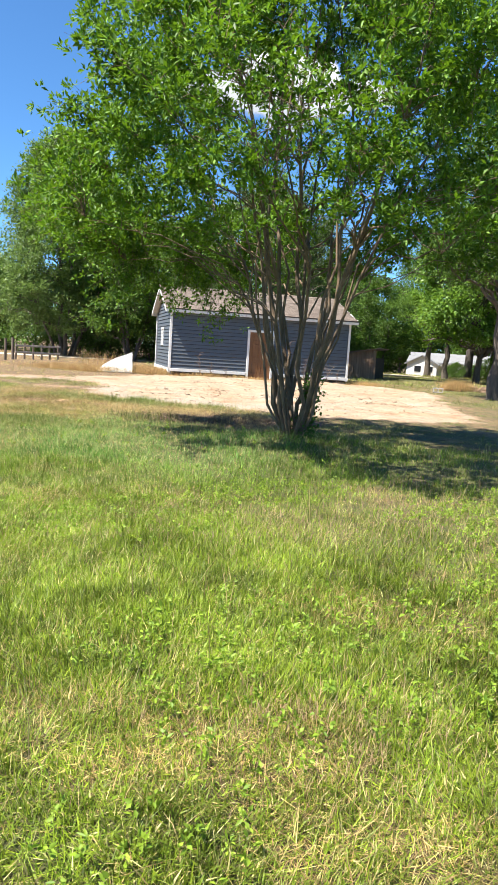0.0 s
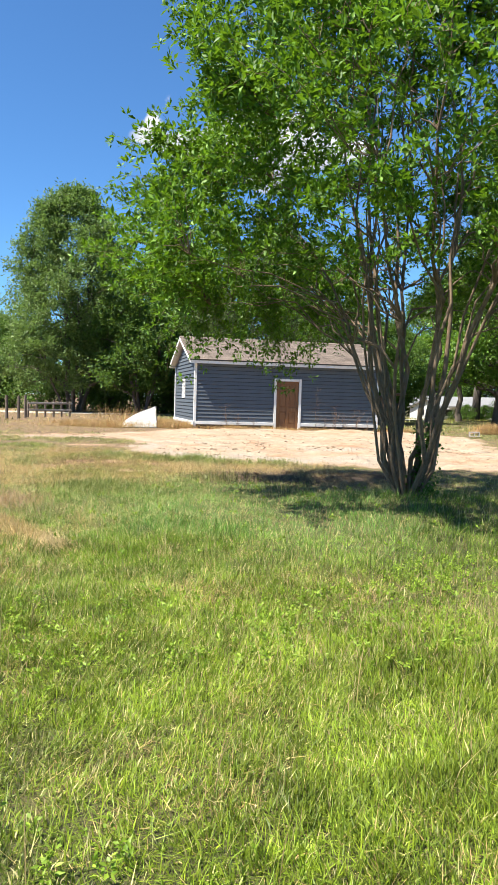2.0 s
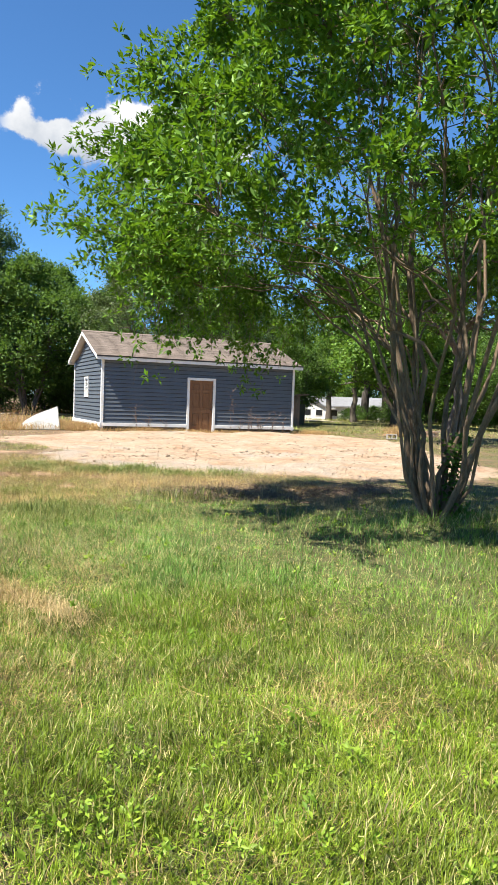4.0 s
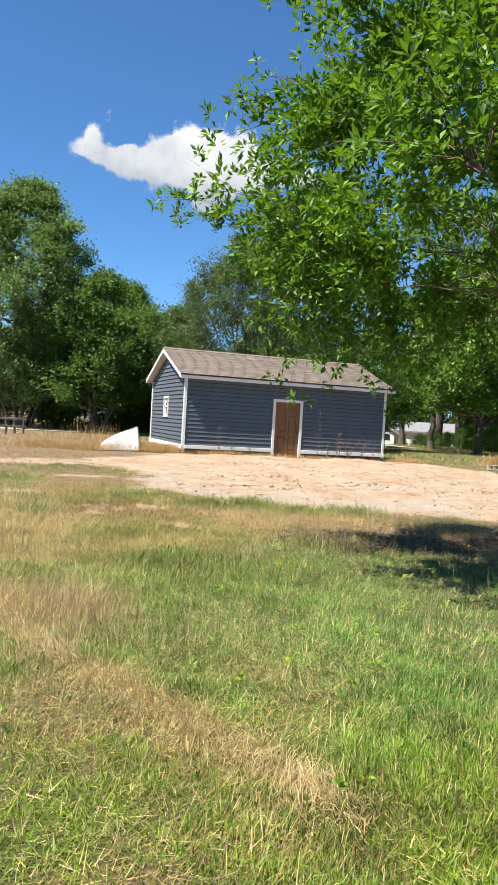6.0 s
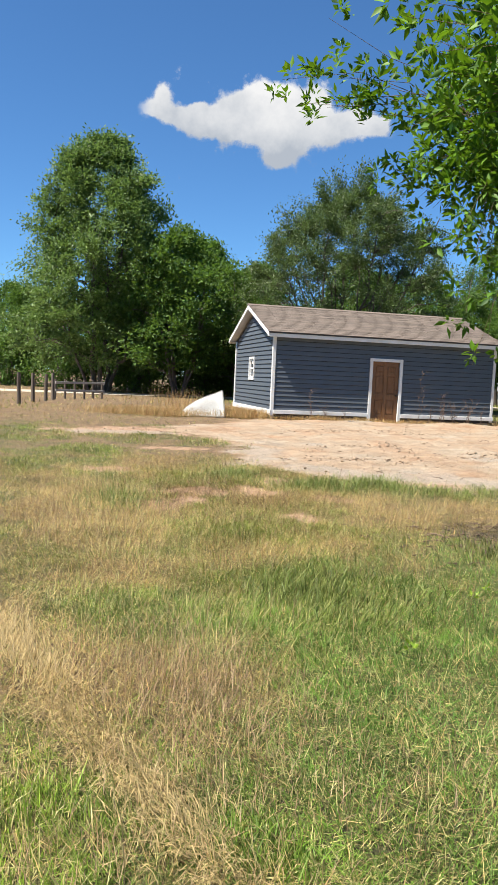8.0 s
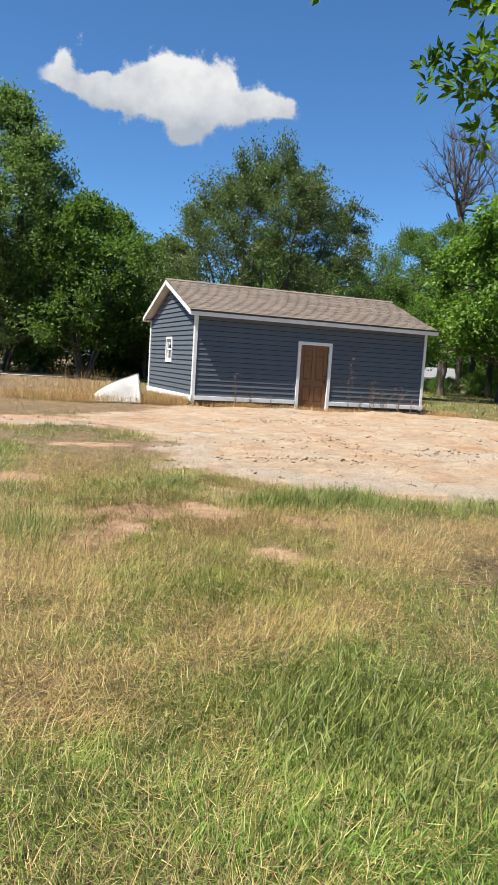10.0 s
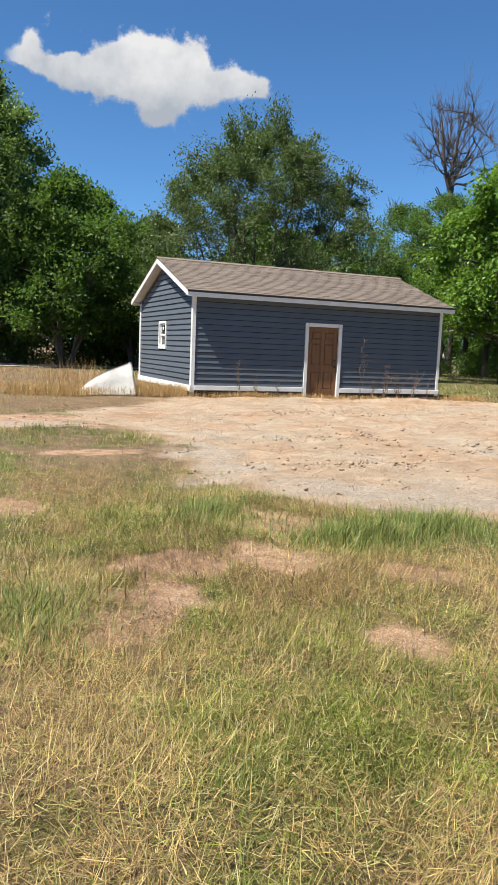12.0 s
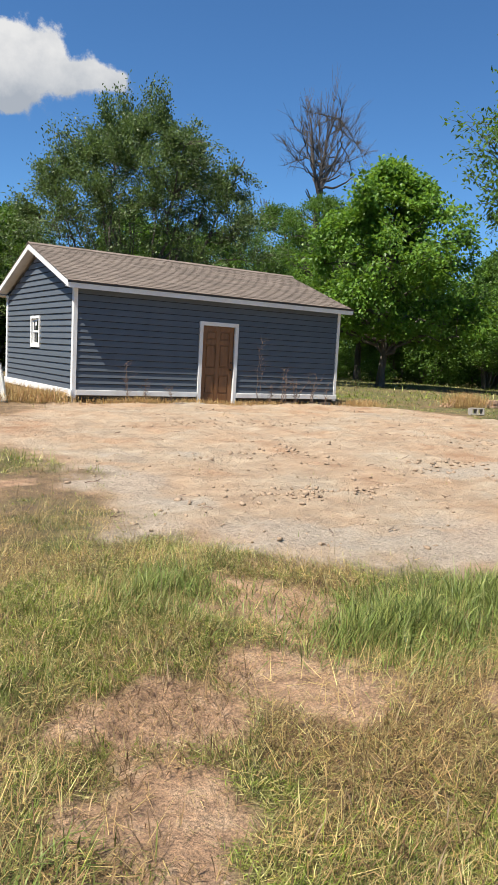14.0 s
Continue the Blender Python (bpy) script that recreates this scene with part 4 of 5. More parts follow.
for k in range(34):
    ld = leaders[k % 4]
    p0 = ld[rs.randint(1, 9)]
    th, el = rs.uniform(0, 6.283), rs.uniform(-0.45, 1.45)
    end = np.array([1.4, 0.4, 19.2]) + np.array([math.cos(th) * math.cos(el), math.sin(th) * math.cos(el), 1.05 * math.sin(el)]) * rs.uniform(3.2, 4.3)
    way = end - p0
    way = way / np.linalg.norm(way)
    line = bend(rs, p0, end, way * (0.9, 0.9, 0.2), 8, 0.02)
    limbs_.append((line, np.linspace(0.06, 0.018, 8)))
    for _ in range(44):
        j = rs.randint(3, 8)
        d = (line[j] - line[j - 1]) * rs.uniform(0.5, 1.5) + rs.normal(0, 0.32, 3) + (0, 0, 0.3)
        twig_lines.append((bend(rs, line[j], line[j] + d, (0, 0, 0.4), 4, 0.05), np.linspace(0.016, 0.008, 4)))
# a long crooked limb with a brush of twigs at its end
arm = bend(rs, trunk[9], (-5.0, 0.3, 12.6), (-0.9, 0, 0.1), 12, 0.02)
limbs_.append((arm, np.linspace(0.16, 0.06, 12)))
for k in range(90):
    p0 = arm[8 + k % 4]
    d = np.array([rs.normal(0, 0.5), rs.normal(0, 0.4), rs.uniform(0.4, 2.4)])
    twig_lines.append((bend(rs, p0, p0 + d, (0, 0, 0.5), 5, 0.06), np.linspace(0.03, 0.014, 5)))
for k, line in enumerate(limbs_):
    word = "trunk" if k == 0 else "limb"
    new(word, mesh_np(word, *tubes([line], 7), SNAGWOOD, smooth=True)).parent = snag
tagged(new("twig_brush", mesh_np("twig_brush", *tubes(twig_lines, 3), SNAGWOOD)), kind="stuff").parent = snag

# ---- loose things on the field ----
# bent white sheet lying on its edge by the house
fin = [(-1.3, 0.0), (-1.2, 0.16), (-1.05, 0.31), (-0.82, 0.47), (-0.55, 0.62), (-0.3, 0.72), (-0.1, 0.8), (0.02, 0.86), (0.08, 0.84), (0.03, 0.74), (0.05, 0.55), (0.12, 0.3), (0.2, 0.0)]
bm = bmesh.new()
cols_n, rows_n = 26, 12
grid = []
top_line = fin[:9]
for i in range(cols_n + 1):
    f = i / cols_n
    x = -1.3 + 1.5 * f
    x_top = -1.3 + 1.36 * f
    z_top = float(np.interp(x_top, [p[0] for p in top_line], [p[1] for p in top_line]))
    col = []
    for j in range(rows_n + 1):
        g = j / rows_n
        xx = x + (x_top - x) * g
        yy = 0.16 * math.sin(2.2 * f) + 0.62 * g * (0.5 + 0.5 * f) + 0.012 * math.sin(14 * f + 5 * g) + 0.02 * math.sin(7 * g)
        col.append(bm.verts.new((xx, yy, z_top * g - 0.02)))
    grid.append(col)
for i in range(cols_n):
    for j in range(rows_n):
        bm.faces.new((grid[i][j], grid[i + 1][j], grid[i + 1][j + 1], grid[i][j + 1]))
bmesh.ops.solidify(bm, geom=bm.faces[:], thickness=0.012)
for f in bm.faces:
    f.smooth = True
sheet = tagged(part("plastic_sheet", bm, SHEET), "bent white plastic sheet standing on edge in dry grass", "sheet")
sheet.matrix_basis = pose(-0.05, 29.72, ground_z(-0.5, 29.6) + 0.02, 0, 0, -14)

# fence
fence = thing("fence", "old post and rail fence along the sandy road", "fence")
bm = bmesh.new()
bmesh.ops.create_cone(bm, cap_ends=True, segments=9, radius1=0.075, radius2=0.065, depth=1.4, matrix=Matrix.Translation((0, 0, 0.5)))
for v in bm.verts:
    v.co.x += 0.02 * v.co.z
first = part("post", bm, POST, fence)
first.matrix_basis = pose(-8.6, 30.6, 0, 0, 1)
for x, y in ((-7.8, 31.9), (-7.0, 33.2), (-6.4, 34.8), (-6.0, 36.4), (-5.6, 38.0), (-5.35, 39.3), (-9.6, 29.4), (-10.6, 28.3), (-11.6, 27.2)):
    shared("post", first.data, fence, pose(x, y, rng.uniform(-0.1, 0.05), rng.uniform(-2, 2), rng.uniform(-3, 3), rng.uniform(0, 360)))
RA, RB = Vector((-5.3, 40.4, 0)), Vector((-3.2, 43.2, 0))
yaw = math.degrees(math.atan2(RB.y - RA.y, RB.x - RA.x))
for k in range(6):
    pt = RA.lerp(RB, k / 5)
    shared("post", first.data, fence, pose(pt.x, pt.y, -0.1, 0, rng.uniform(-2, 2), rng.uniform(0, 360)) @ Matrix.Diagonal((0.8, 0.8, 0.9, 1)))
rl = (RB - RA).length
rail_me = part("rail", box((-0.1, rl + 0.1, -0.11, -0.075, 0, 0.1), bevel=0.008), RAIL, fence)
rail_me.matrix_basis = pose(RA.x, RA.y, 0.78, 0, 0, yaw)
shared("rail", rail_me.data, fence, pose(RA.x, RA.y, 0.45, 0, 1, yaw))

# bleached pole before the wood
V, F = tubes([(bend(np.random.RandomState(2), (0, 0, -0.1), (0.3, 0, 4.2), (0, 0, 1), 9, 0.008), np.linspace(0.1, 0.06, 9))], 8)
pole = tagged(new("pole", mesh_np("pole", V, F, POLE, smooth=True)), "bleached bare pole standing in tall dry grass", "pole")
pole.location = (-0.75, 60.5, ground_z(-0.75, 60.5))

# shed behind the house
shed = thing("shed", "small weathered brown board shed with a sloping tin roof", "shed", at=(14.6, 41.5, 0.05))
shed.rotation_euler[2] = radians(-35)
SW, SD = 2.6, 2.4
part("wall", box((-SW / 2, SW / 2, -SD / 2 + 0.03, SD / 2, 0, 1.3)), DARK, shed)
for k in range(18):
    a = -SW / 2 + k * SW / 18
    hh = 1.35 + 0.45 * (k + 0.5) / 18
    part("board", box((a + 0.004, a + SW / 18 - 0.004, -SD / 2 - 0.0, -SD / 2 + 0.025, 0, hh), bevel=0.003), SHED, shed)
part("roof", prism([(-SW / 2 - 0.2, 1.36), (SW / 2 + 0.2, 1.84), (SW / 2 + 0.2, 1.89), (-SW / 2 - 0.2, 1.41)], "y", -SD / 2 - 0.2, SD / 2 + 0.2), TIN, shed)


# the far white house: a long body and a gabled wing
far = thing("far_house", "long white single-storey house with grey roof seen through trees", "house", at=(47.4, 89.6, ground_z(47.4, 89.6)))
far.rotation_euler[2] = radians(-32)
L, D, WH, RH = 11.5, 7.0, 2.2, 1.1
part("wall", prism([(-D / 2, 0), (D / 2, 0), (D / 2, WH), (0, WH + RH), (-D / 2, WH)], "x", -L / 2, L / 2), FARWALL, far)
for sgn in (-1, 1):
    part("roof", prism([(0, WH + RH + 0.02), (sgn * (D / 2 + 0.4), WH - 0.12), (sgn * (D / 2 + 0.4), WH + 0.04), (0, WH + RH + 0.18)], "x", -L / 2 - 0.3, L / 2 + 0.3), FARROOF, far)
wing = part("wing", prism([(-1.9, 0), (1.9, 0), (1.9, 1.95), (0, 2.95), (-1.9, 1.95)], "y", -D / 2 - 2.2, -D / 2 + 0.5), FARWALL, far, "white gabled wing")
wing.location.x = -L / 2 + 1.9
for sgn in (-1, 1):
    ob = part("wing_roof", prism([(0, 2.97), (sgn * 2.2, 1.81), (sgn * 2.2, 1.96), (0, 3.12)], "y", -D / 2 - 2.5, -D / 2 + 1.5), FARROOF, far)
    ob.location.x = -L / 2 + 1.9
for x, y in ((-L / 2 + 1.4, -D / 2 - 2.2), (-L / 2 + 2.9, -D / 2 - 2.2), (-1.0, -D / 2), (1.2, -D / 2), (4.6, -D / 2)):
    win = part("window", box((x - 0.5, x + 0.5, y - 0.04, y - 0.003, 0.85, 1.75)), FARWALL, far)
    part("pane", box((x - 0.42, x + 0.42, y - 0.05, y - 0.041, 0.92, 1.68)), GLASS, win)
part("door", box((2.5, 3.4, -D / 2 - 0.04, -D / 2 - 0.003, 0.1, 2.05)), POST, far)
part("awning", box((-2.4, -0.8, -D / 2 - 0.9, -D / 2 - 0.01, 1.82, 1.9)), WHITE, far)


# hollow concrete blocks
def block_bm():
    bm = bmesh.new()
    t = 0.035
    box((-0.2, 0.2, -0.1, -0.1 + t, 0, 0.2), (-0.2, 0.2, 0.1 - t, 0.1, 0, 0.2), (-0.2, -0.2 + t, -0.1 + t, 0.1 - t, 0, 0.2), (0.2 - t, 0.2, -0.1 + t, 0.1 - t, 0, 0.2), (-t / 2, t / 2, -0.1 + t, 0.1 - t, 0, 0.2), bm=bm)
    return bm


block = tagged(part("concrete_block", block_bm(), BLOCK), "hollow concrete block standing on its side in grass", "block", "loose concrete blocks")
block.matrix_basis = pose(12.6, 27.3, ground_z(12.6, 27.3) + 0.09, 82, 0, -22)
pile = thing("brick_pile", "stack of tan bricks and blocks in dry grass", "bricks", at=(15.2, 29.6, ground_z(15.2, 29.6)))
bm = box((-0.1, 0.1, -0.045, 0.045, 0, 0.06), bevel=0.004)
brick = part("brick", bm, BRICK, pile)
brick.matrix_basis = pose(-0.9, 0, 0)
for k in range(120):
    layer = k // 34
    i = k % 34
    if rng.random() < 0.12 * layer:
        continue
    shared("brick", brick.data, pile, pose(-1.25 + (i % 12) * 0.215 + 0.08 * layer, -0.25 + (i // 12) * 0.16 + rng.uniform(-0.02, 0.02), layer * 0.064, 0, 0, rng.uniform(-8, 8)))

# dead weeds against the wall
def weed(name, x, y, hgt, seed, label, n_stems=5, spread=0.35):
    rs = np.random.RandomState(seed)
    big, lines = [], []
    for _ in range(n_stems):
        a = rs.uniform(0, 6.28)
        top_ = np.array([math.cos(a) * spread * rs.rand(), 0.4 * math.sin(a) * spread * rs.rand(), hgt * rs.uniform(0.6, 1.0)])
        line = bend(rs, (rs.normal(0, 0.05), rs.normal(0, 0.03), -0.03), top_, (0, 0, 0.9), 8, 0.02)
        big.append((line, np.linspace(0.007, 0.003, 8)))
        for _ in range(12):
            j = rs.randint(2, 8)
            d = np.array([rs.normal(0, 0.13), rs.normal(0, 0.06), rs.uniform(0.03, 0.2)]) * hgt
            lines.append((bend(rs, line[j], line[j] + d, (0, 0, 0.5), 4, 0.05), np.linspace(0.0035, 0.0018, 4)))
    w = thing(name, label, "weed", "dead weeds by the wall", at=(x, y, ground_z(x, y)))
    for line in big:
        new("stalk", mesh_np("stalk", *tubes([line], 5), TWIG)).parent = w
    tagged(new("fine_branching", mesh_np("fine_branching", *tubes(lines, 3), TWIG)), kind="stuff").parent = w


for k, (x, hgt, ns, sp) in enumerate(((2.9, 0.95, 3, 0.3), (3.4, 0.6, 4, 0.4), (4.0, 0.5, 4, 0.4), (6.75, 1.75, 2, 0.1), (7.05, 0.6, 4, 0.3), (7.45, 1.05, 6, 0.45), (7.9, 0.75, 6, 0.5), (8.45, 1.0, 4, 0.4), (8.9, 0.7, 3, 0.3))):
    weed("dead_weed", x, Y0 - 0.22 - 0.06 * (k % 3), hgt, 100 + k, "dry leafless weed stalks in front of the siding", ns, sp)


# ---- grass and small litter ----
def blades(name, label, pts, length, width, lean, colour, seed, lift=0.0, lie=3.0, flat=False):
    """Bent blades of grass, broadest in the middle, as one mesh."""
    rs = np.random.RandomState(seed)
    k = len(pts)
    a = 7.5 * fractal(pts[:, 0], pts[:, 1], 0.7, 71) + rs.normal(0, lie, k)
    d = np.c_[np.cos(a), np.sin(a), np.zeros(k)]
    s = np.c_[-np.sin(a), np.cos(a), rs.uniform(-0.5, 0.5, k)] + rs.uniform(-0.8, 0.8, (k, 1)) * d
    s /= np.linalg.norm(s, axis=1, keepdims=True)
    ln, w = length[:, None], width[:, None] * 0.5
    le = np.clip(lean * rs.uniform(0.2, 1.5, k), 0, 1.45)[:, None]
    z = np.array([0, 0, 1.0])
    base = np.c_[pts, land(pts[:, 0], pts[:, 1]) - 0.008 + lift * rs.rand(k)]
    mid = base + ln * 0.5 * (np.cos(0.7 * le) * z + np.sin(0.7 * le) * d)
    tip = mid + ln * 0.5 * (np.cos(1.45 * le) * z + np.sin(1.45 * le) * d)
    V = np.stack([base, mid + w * s, mid - w * s, tip], 1).reshape(-1, 3)
    o = np.arange(k) * 4
    if flat:
        # far blades: a single leaning spear each
        V = np.stack([base + 0.8 * w * s, base - 0.8 * w * s, tip], 1).reshape(-1, 3)
        me = mesh_np(name, V, np.arange(3 * k).reshape(-1, 3), GRASSM, np.repeat(colour, 3, 0))
    else:
        me = mesh_np(name, V, np.r_[np.c_[o, o + 1, o + 2], np.c_[o + 2, o + 1, o + 3]], GRASSM, np.repeat(colour, 4, 0))
    return tagged(new(name, me), label, "grass", kind="stuff")


OLIVE, PALE = np.array((0.2, 0.205, 0.05)), np.array((0.5, 0.46, 0.2))
LUSH, GREEN, YELLOW, STRAW, TAN = (np.array(c) for c in ((0.125, 0.25, 0.045), (0.15, 0.235, 0.022), (0.215, 0.28, 0.018), (0.5, 0.39, 0.16), (0.34, 0.21, 0.1)))


def grass_colour(rs, x, y, dry):
    k = len(x)
    lush = np.clip(step(1.4, 0.5, np.hypot((x + 1.2) / 2.6, (y - 10.0) / 2.8) + 0.5 * fractal(x, y, 0.8, 61)) + 0.6 * step(1.2, 0.4, np.hypot((x - 0.2) / 2.6, (y - 16.1) / 0.7) + 0.6 * fractal(x, y, 1.1, 62)), 0, 1)
    near = step(9, 4, y)
    c = GREEN + 0.9 * lush[:, None] * (LUSH - GREEN) + (near * rs.uniform(0, 1.0, k))[:, None] * (YELLOW - GREEN)
    c = c + (step(8.5, 12, y) * rs.uniform(0.2, 1.0, k) * (1 - 0.9 * lush))[:, None] * (OLIVE - c)
    pick = rs.rand(k) < 0.03 + 0.05 * step(4, 9, y) + 0.75 * dry
    s = STRAW + rs.uniform(0, 1, (k, 1)) ** (2 - 1.3 * step(9, 12, y))[:, None] * (TAN - STRAW)
    c = np.where(pick[:, None], s, c)
    c = c * np.clip(1.0 - 0.06 * step(5, 2, y) + 0.45 * fractal(x, y, 2.4, 81) + 0.5 * fractal(x, y, 7.0, 82), 0.55, 1.8)[:, None]
    return c * rs.uniform(0.7, 1.3, (k, 1)), pick, lush


def turf(name, label, x, y, ln, wd, seed, bare_keep=0.004, clump=0.4, flat=False):
    rs = np.random.RandomState(seed)
    k = len(x)
    # tufts: a share of the blades is drawn towards tuft centres
    j = rs.rand(k) < clump
    cell = 0.17
    cx, cy = np.floor(x / cell), np.floor(y / cell)
    ox, oy = 0.5 + 0.45 * value_noise(cx * 7.3, cy * 3.1, 5), 0.5 + 0.45 * value_noise(cx * 2.9, cy * 8.7, 6)
    x = np.where(j, (cx + ox) * cell + (x - (cx + 0.5) * cell) * 0.6 + 0.03 * rs.normal(0, 1, k), x)
    y = np.where(j, (cy + oy) * cell + (y - (cy + 0.5) * cell) * 0.6 + 0.03 * rs.normal(0, 1, k), y)
    bare, lit, dry = bare_mask(x, y), litter_mask(x, y), dry_mask(x, y)
    keep = rs.rand(k) < np.clip(1 - bare * (1 - bare_keep) - 0.96 * lit, 0, 1)
    keep &= ~((x > X0 - 0.1) & (x < X1 + 0.1) & (y > Y0 - 0.06) & (y < Y1))
    x, y, dry = x[keep], y[keep], dry[keep]
    c, pick, lush = grass_colour(rs, x, y, dry)
    lump = patches(x, y)
    near = step(9, 6, y)
    patch = 0.74 + 0.18 * near + (1.15 - 0.55 * near) * np.clip(lump, -0.35, 0.6) + 0.2 * lush - 0.15 * dry
    length = ln * np.clip(patch, 0.35, 1.8) * rs.uniform(0.5, 1.4, len(x)) * np.where(pick, 0.9, 1.0) * (1 - 0.36 * step(9, 11, y) * step(22, 19, y))
    width = wd * rs.uniform(0.6, 1.4, len(x)) * np.where(pick, 0.65, 1.0) * (1 - 0.22 * step(8, 11, y) * step(20, 17, y))
    lean = np.where(pick, 0.95 + 0.3 * step(9, 12, y), 0.55 + 0.45 * step(9, 11, y)) + 0.3 * rs.rand(len(x)) + 0.45 * step(0.1, -0.35, lump) * (1 - 0.6 * near)
    faded = rs.rand(len(x)) < 0.03 + 0.1 * (1 - near) + 0.14 * step(0.1, -0.3, lump)
    c = np.where(faded[:, None], PALE * rs.uniform(0.8, 1.15, (len(x), 1)), c)
    blades(name, label, np.c_[x, y], length, width, lean, c, seed + 1, 0.0, 1.7, flat)


rs = np.random.RandomState(400)
k = 500000
y = 0.5 + 17.5 * rs.rand(k) ** 1.08 + rs.normal(0, 0.3, k)
x = np.interp(y, (0.4, 2.5, 4, 6.6, 8.6, 10, 12.5, 14.5, 16.5, 18.2), (-1.2, -1.3, -2.0, -3.0, -3.4, -3.5, -3.2, -2.9, -2.3, -2.0)) + rs.normal(0, 0.9, k) + rs.uniform(-0.9, 0.9, k)
turf("grass", "short mixed green and straw-coloured field grass", x, y, 0.07, 0.0046, 501, clump=0.55)
k = 420000
turf("grass", "rough grass on both sides of the walked line", rs.uniform(-7.6, 4.6, k) + rs.normal(0, 0.6, k), rs.uniform(1.6, 21.5, k) + rs.normal(0, 0.5, k), 0.095, 0.0072, 503, clump=0.55, flat=True)
k = 200000
turf("grass", "rough field grass round the house and under the trees", rs.uniform(-15, 19, k) + rs.normal(0, 1.5, k), rs.uniform(9, 36, k) + rs.normal(0, 1.2, k), 0.12, 0.014, 505, flat=True)
k = 70000
turf("grass", "rough grass beside the bare pad", rs.uniform(-8, -1.0, k), rs.uniform(16.5, 26, k), 0.1, 0.009, 511, flat=True)
k = 70000
turf("grass", "distant field grass before the wood", rs.uniform(-26, 50, k), rs.uniform(30, 66, k), 0.2, 0.05, 507, flat=True)

# matted thatch of lying blades under the standing grass
k = 420000
y = 0.4 + 18.0 * rs.rand(k) + rs.normal(0, 0.3, k)
x = np.interp(y, (0.4, 2.5, 4, 6.6, 8.6, 10, 12.5, 14.5, 16.5, 18.2), (-1.2, -1.3, -2.0, -3.0, -3.4, -3.5, -3.2, -2.9, -2.3, -2.0)) + rs.normal(0, 1.1, k) + rs.uniform(-1.0, 1.0, k)
ok = (rs.rand(k) > bare_mask(x, y)) & (rs.rand(k) > 0.85 * litter_mask(x, y))
x, y = x[ok], y[ok]
c, pick, _ = grass_colour(rs, x, y, 0.8 * dry_mask(x, y) + 0.03 + 0.07 * step(4, 8, y))
fade = rs.rand(len(x)) < 0.24 * step(6, 10, y) + 0.04
c = np.where(fade[:, None], PALE * rs.uniform(0.7, 1.1, (len(x), 1)), c)
blades("thatch", "matted lying grass blades among the turf", np.c_[x, y], rs.uniform(0.045, 0.13, len(x)), rs.uniform(0.0025, 0.0055, len(x)), np.full(len(x), 1.7), c, 508, 0.03, 1.6, flat=True)

# cut straw lying on the turf
k = 330000
y = rs.uniform(2, 19.5, k)
x = rs.uniform(-6.5, 2.0, k)
ok = (rs.rand(k) < 0.08 + 0.9 * dry_mask(x, y)) & (pad_depth(x, y) < 0.1) & (rs.rand(k) > 0.45 * bare_mask(x, y)) & (rs.rand(k) < 0.25 + 0.75 * step(8, 12, y))
x, y = x[ok], y[ok]
c = (STRAW + rs.rand(len(x), 1) ** 1.5 * (TAN - STRAW)) * rs.uniform(0.7, 1.25, (len(x), 1))
blades("straw", "cut straw lying flat over the turf", np.c_[x, y], rs.uniform(0.05, 0.2, len(x)), rs.uniform(0.002, 0.005, len(x)), np.full(len(x), 1.3), c, 509, 0.045, 1.6, flat=True)

# dead stalks strewn over the clay by the pad
k = 12000
x, y = -2.7 + rs.normal(0, 0.8, k), 15.6 + rs.normal(0, 1.0, k)
ok = (pad_depth(x, y) < -0.1) & (fractal(x, y, 1.9, 44) > -0.08)
x, y = x[ok], y[ok]
c = (np.array((0.42, 0.29, 0.14)) + rs.rand(len(x), 1) ** 0.7 * np.array((-0.32, -0.235, -0.11))) * rs.uniform(0.7, 1.25, (len(x), 1))
blades("strewn_stalks", "dead stalks strewn over bare red clay", np.c_[x, y], rs.uniform(0.04, 0.16, len(x)), rs.uniform(0.002, 0.005, len(x)), np.full(len(x), 1.42), c, 611, 0.012, 1.6)

# lush tufts of uncut grass along the edge of the pad and beside the path
for k, (cx, cy, rx, ry, cnt, ln) in enumerate(((-2.25, 17.2, 0.3, 0.38, 2600, 0.15), (-1.45, 16.2, 0.45, 0.32, 4200, 0.17), (-0.7, 16.25, 0.35, 0.26, 3000, 0.19), (0.5, 15.7, 0.6, 0.25, 3000, 0.16), (-2.85, 11.75, 0.42, 0.45, 4200, 0.16), (-4.0, 15.1, 0.3, 0.4, 2000, 0.13))):
    pts = np.c_[cx + rx * rs.normal(0, 0.7, cnt), cy + ry * rs.normal(0, 0.7, cnt)]
    tuft = fractal(pts[:, 0], pts[:, 1], 4.0, 91)
    pts, tuft = pts[tuft > -0.25], tuft[tuft > -0.25]
    c = (np.array((0.125, 0.18, 0.04)) + rs.rand(len(pts), 1) ** 1.5 * np.array((0.16, 0.12, 0.05))) * rs.uniform(0.65, 1.25, (len(pts), 1))
    blades("tall_grass", "lush uncut green grass tuft", pts, ln * (1 + 0.5 * tuft) * rs.uniform(0.5, 1.3, len(pts)), rs.uniform(0.0035, 0.007, len(pts)), np.full(len(pts), 0.95), c, 720 + k, 0.0, 1.7)

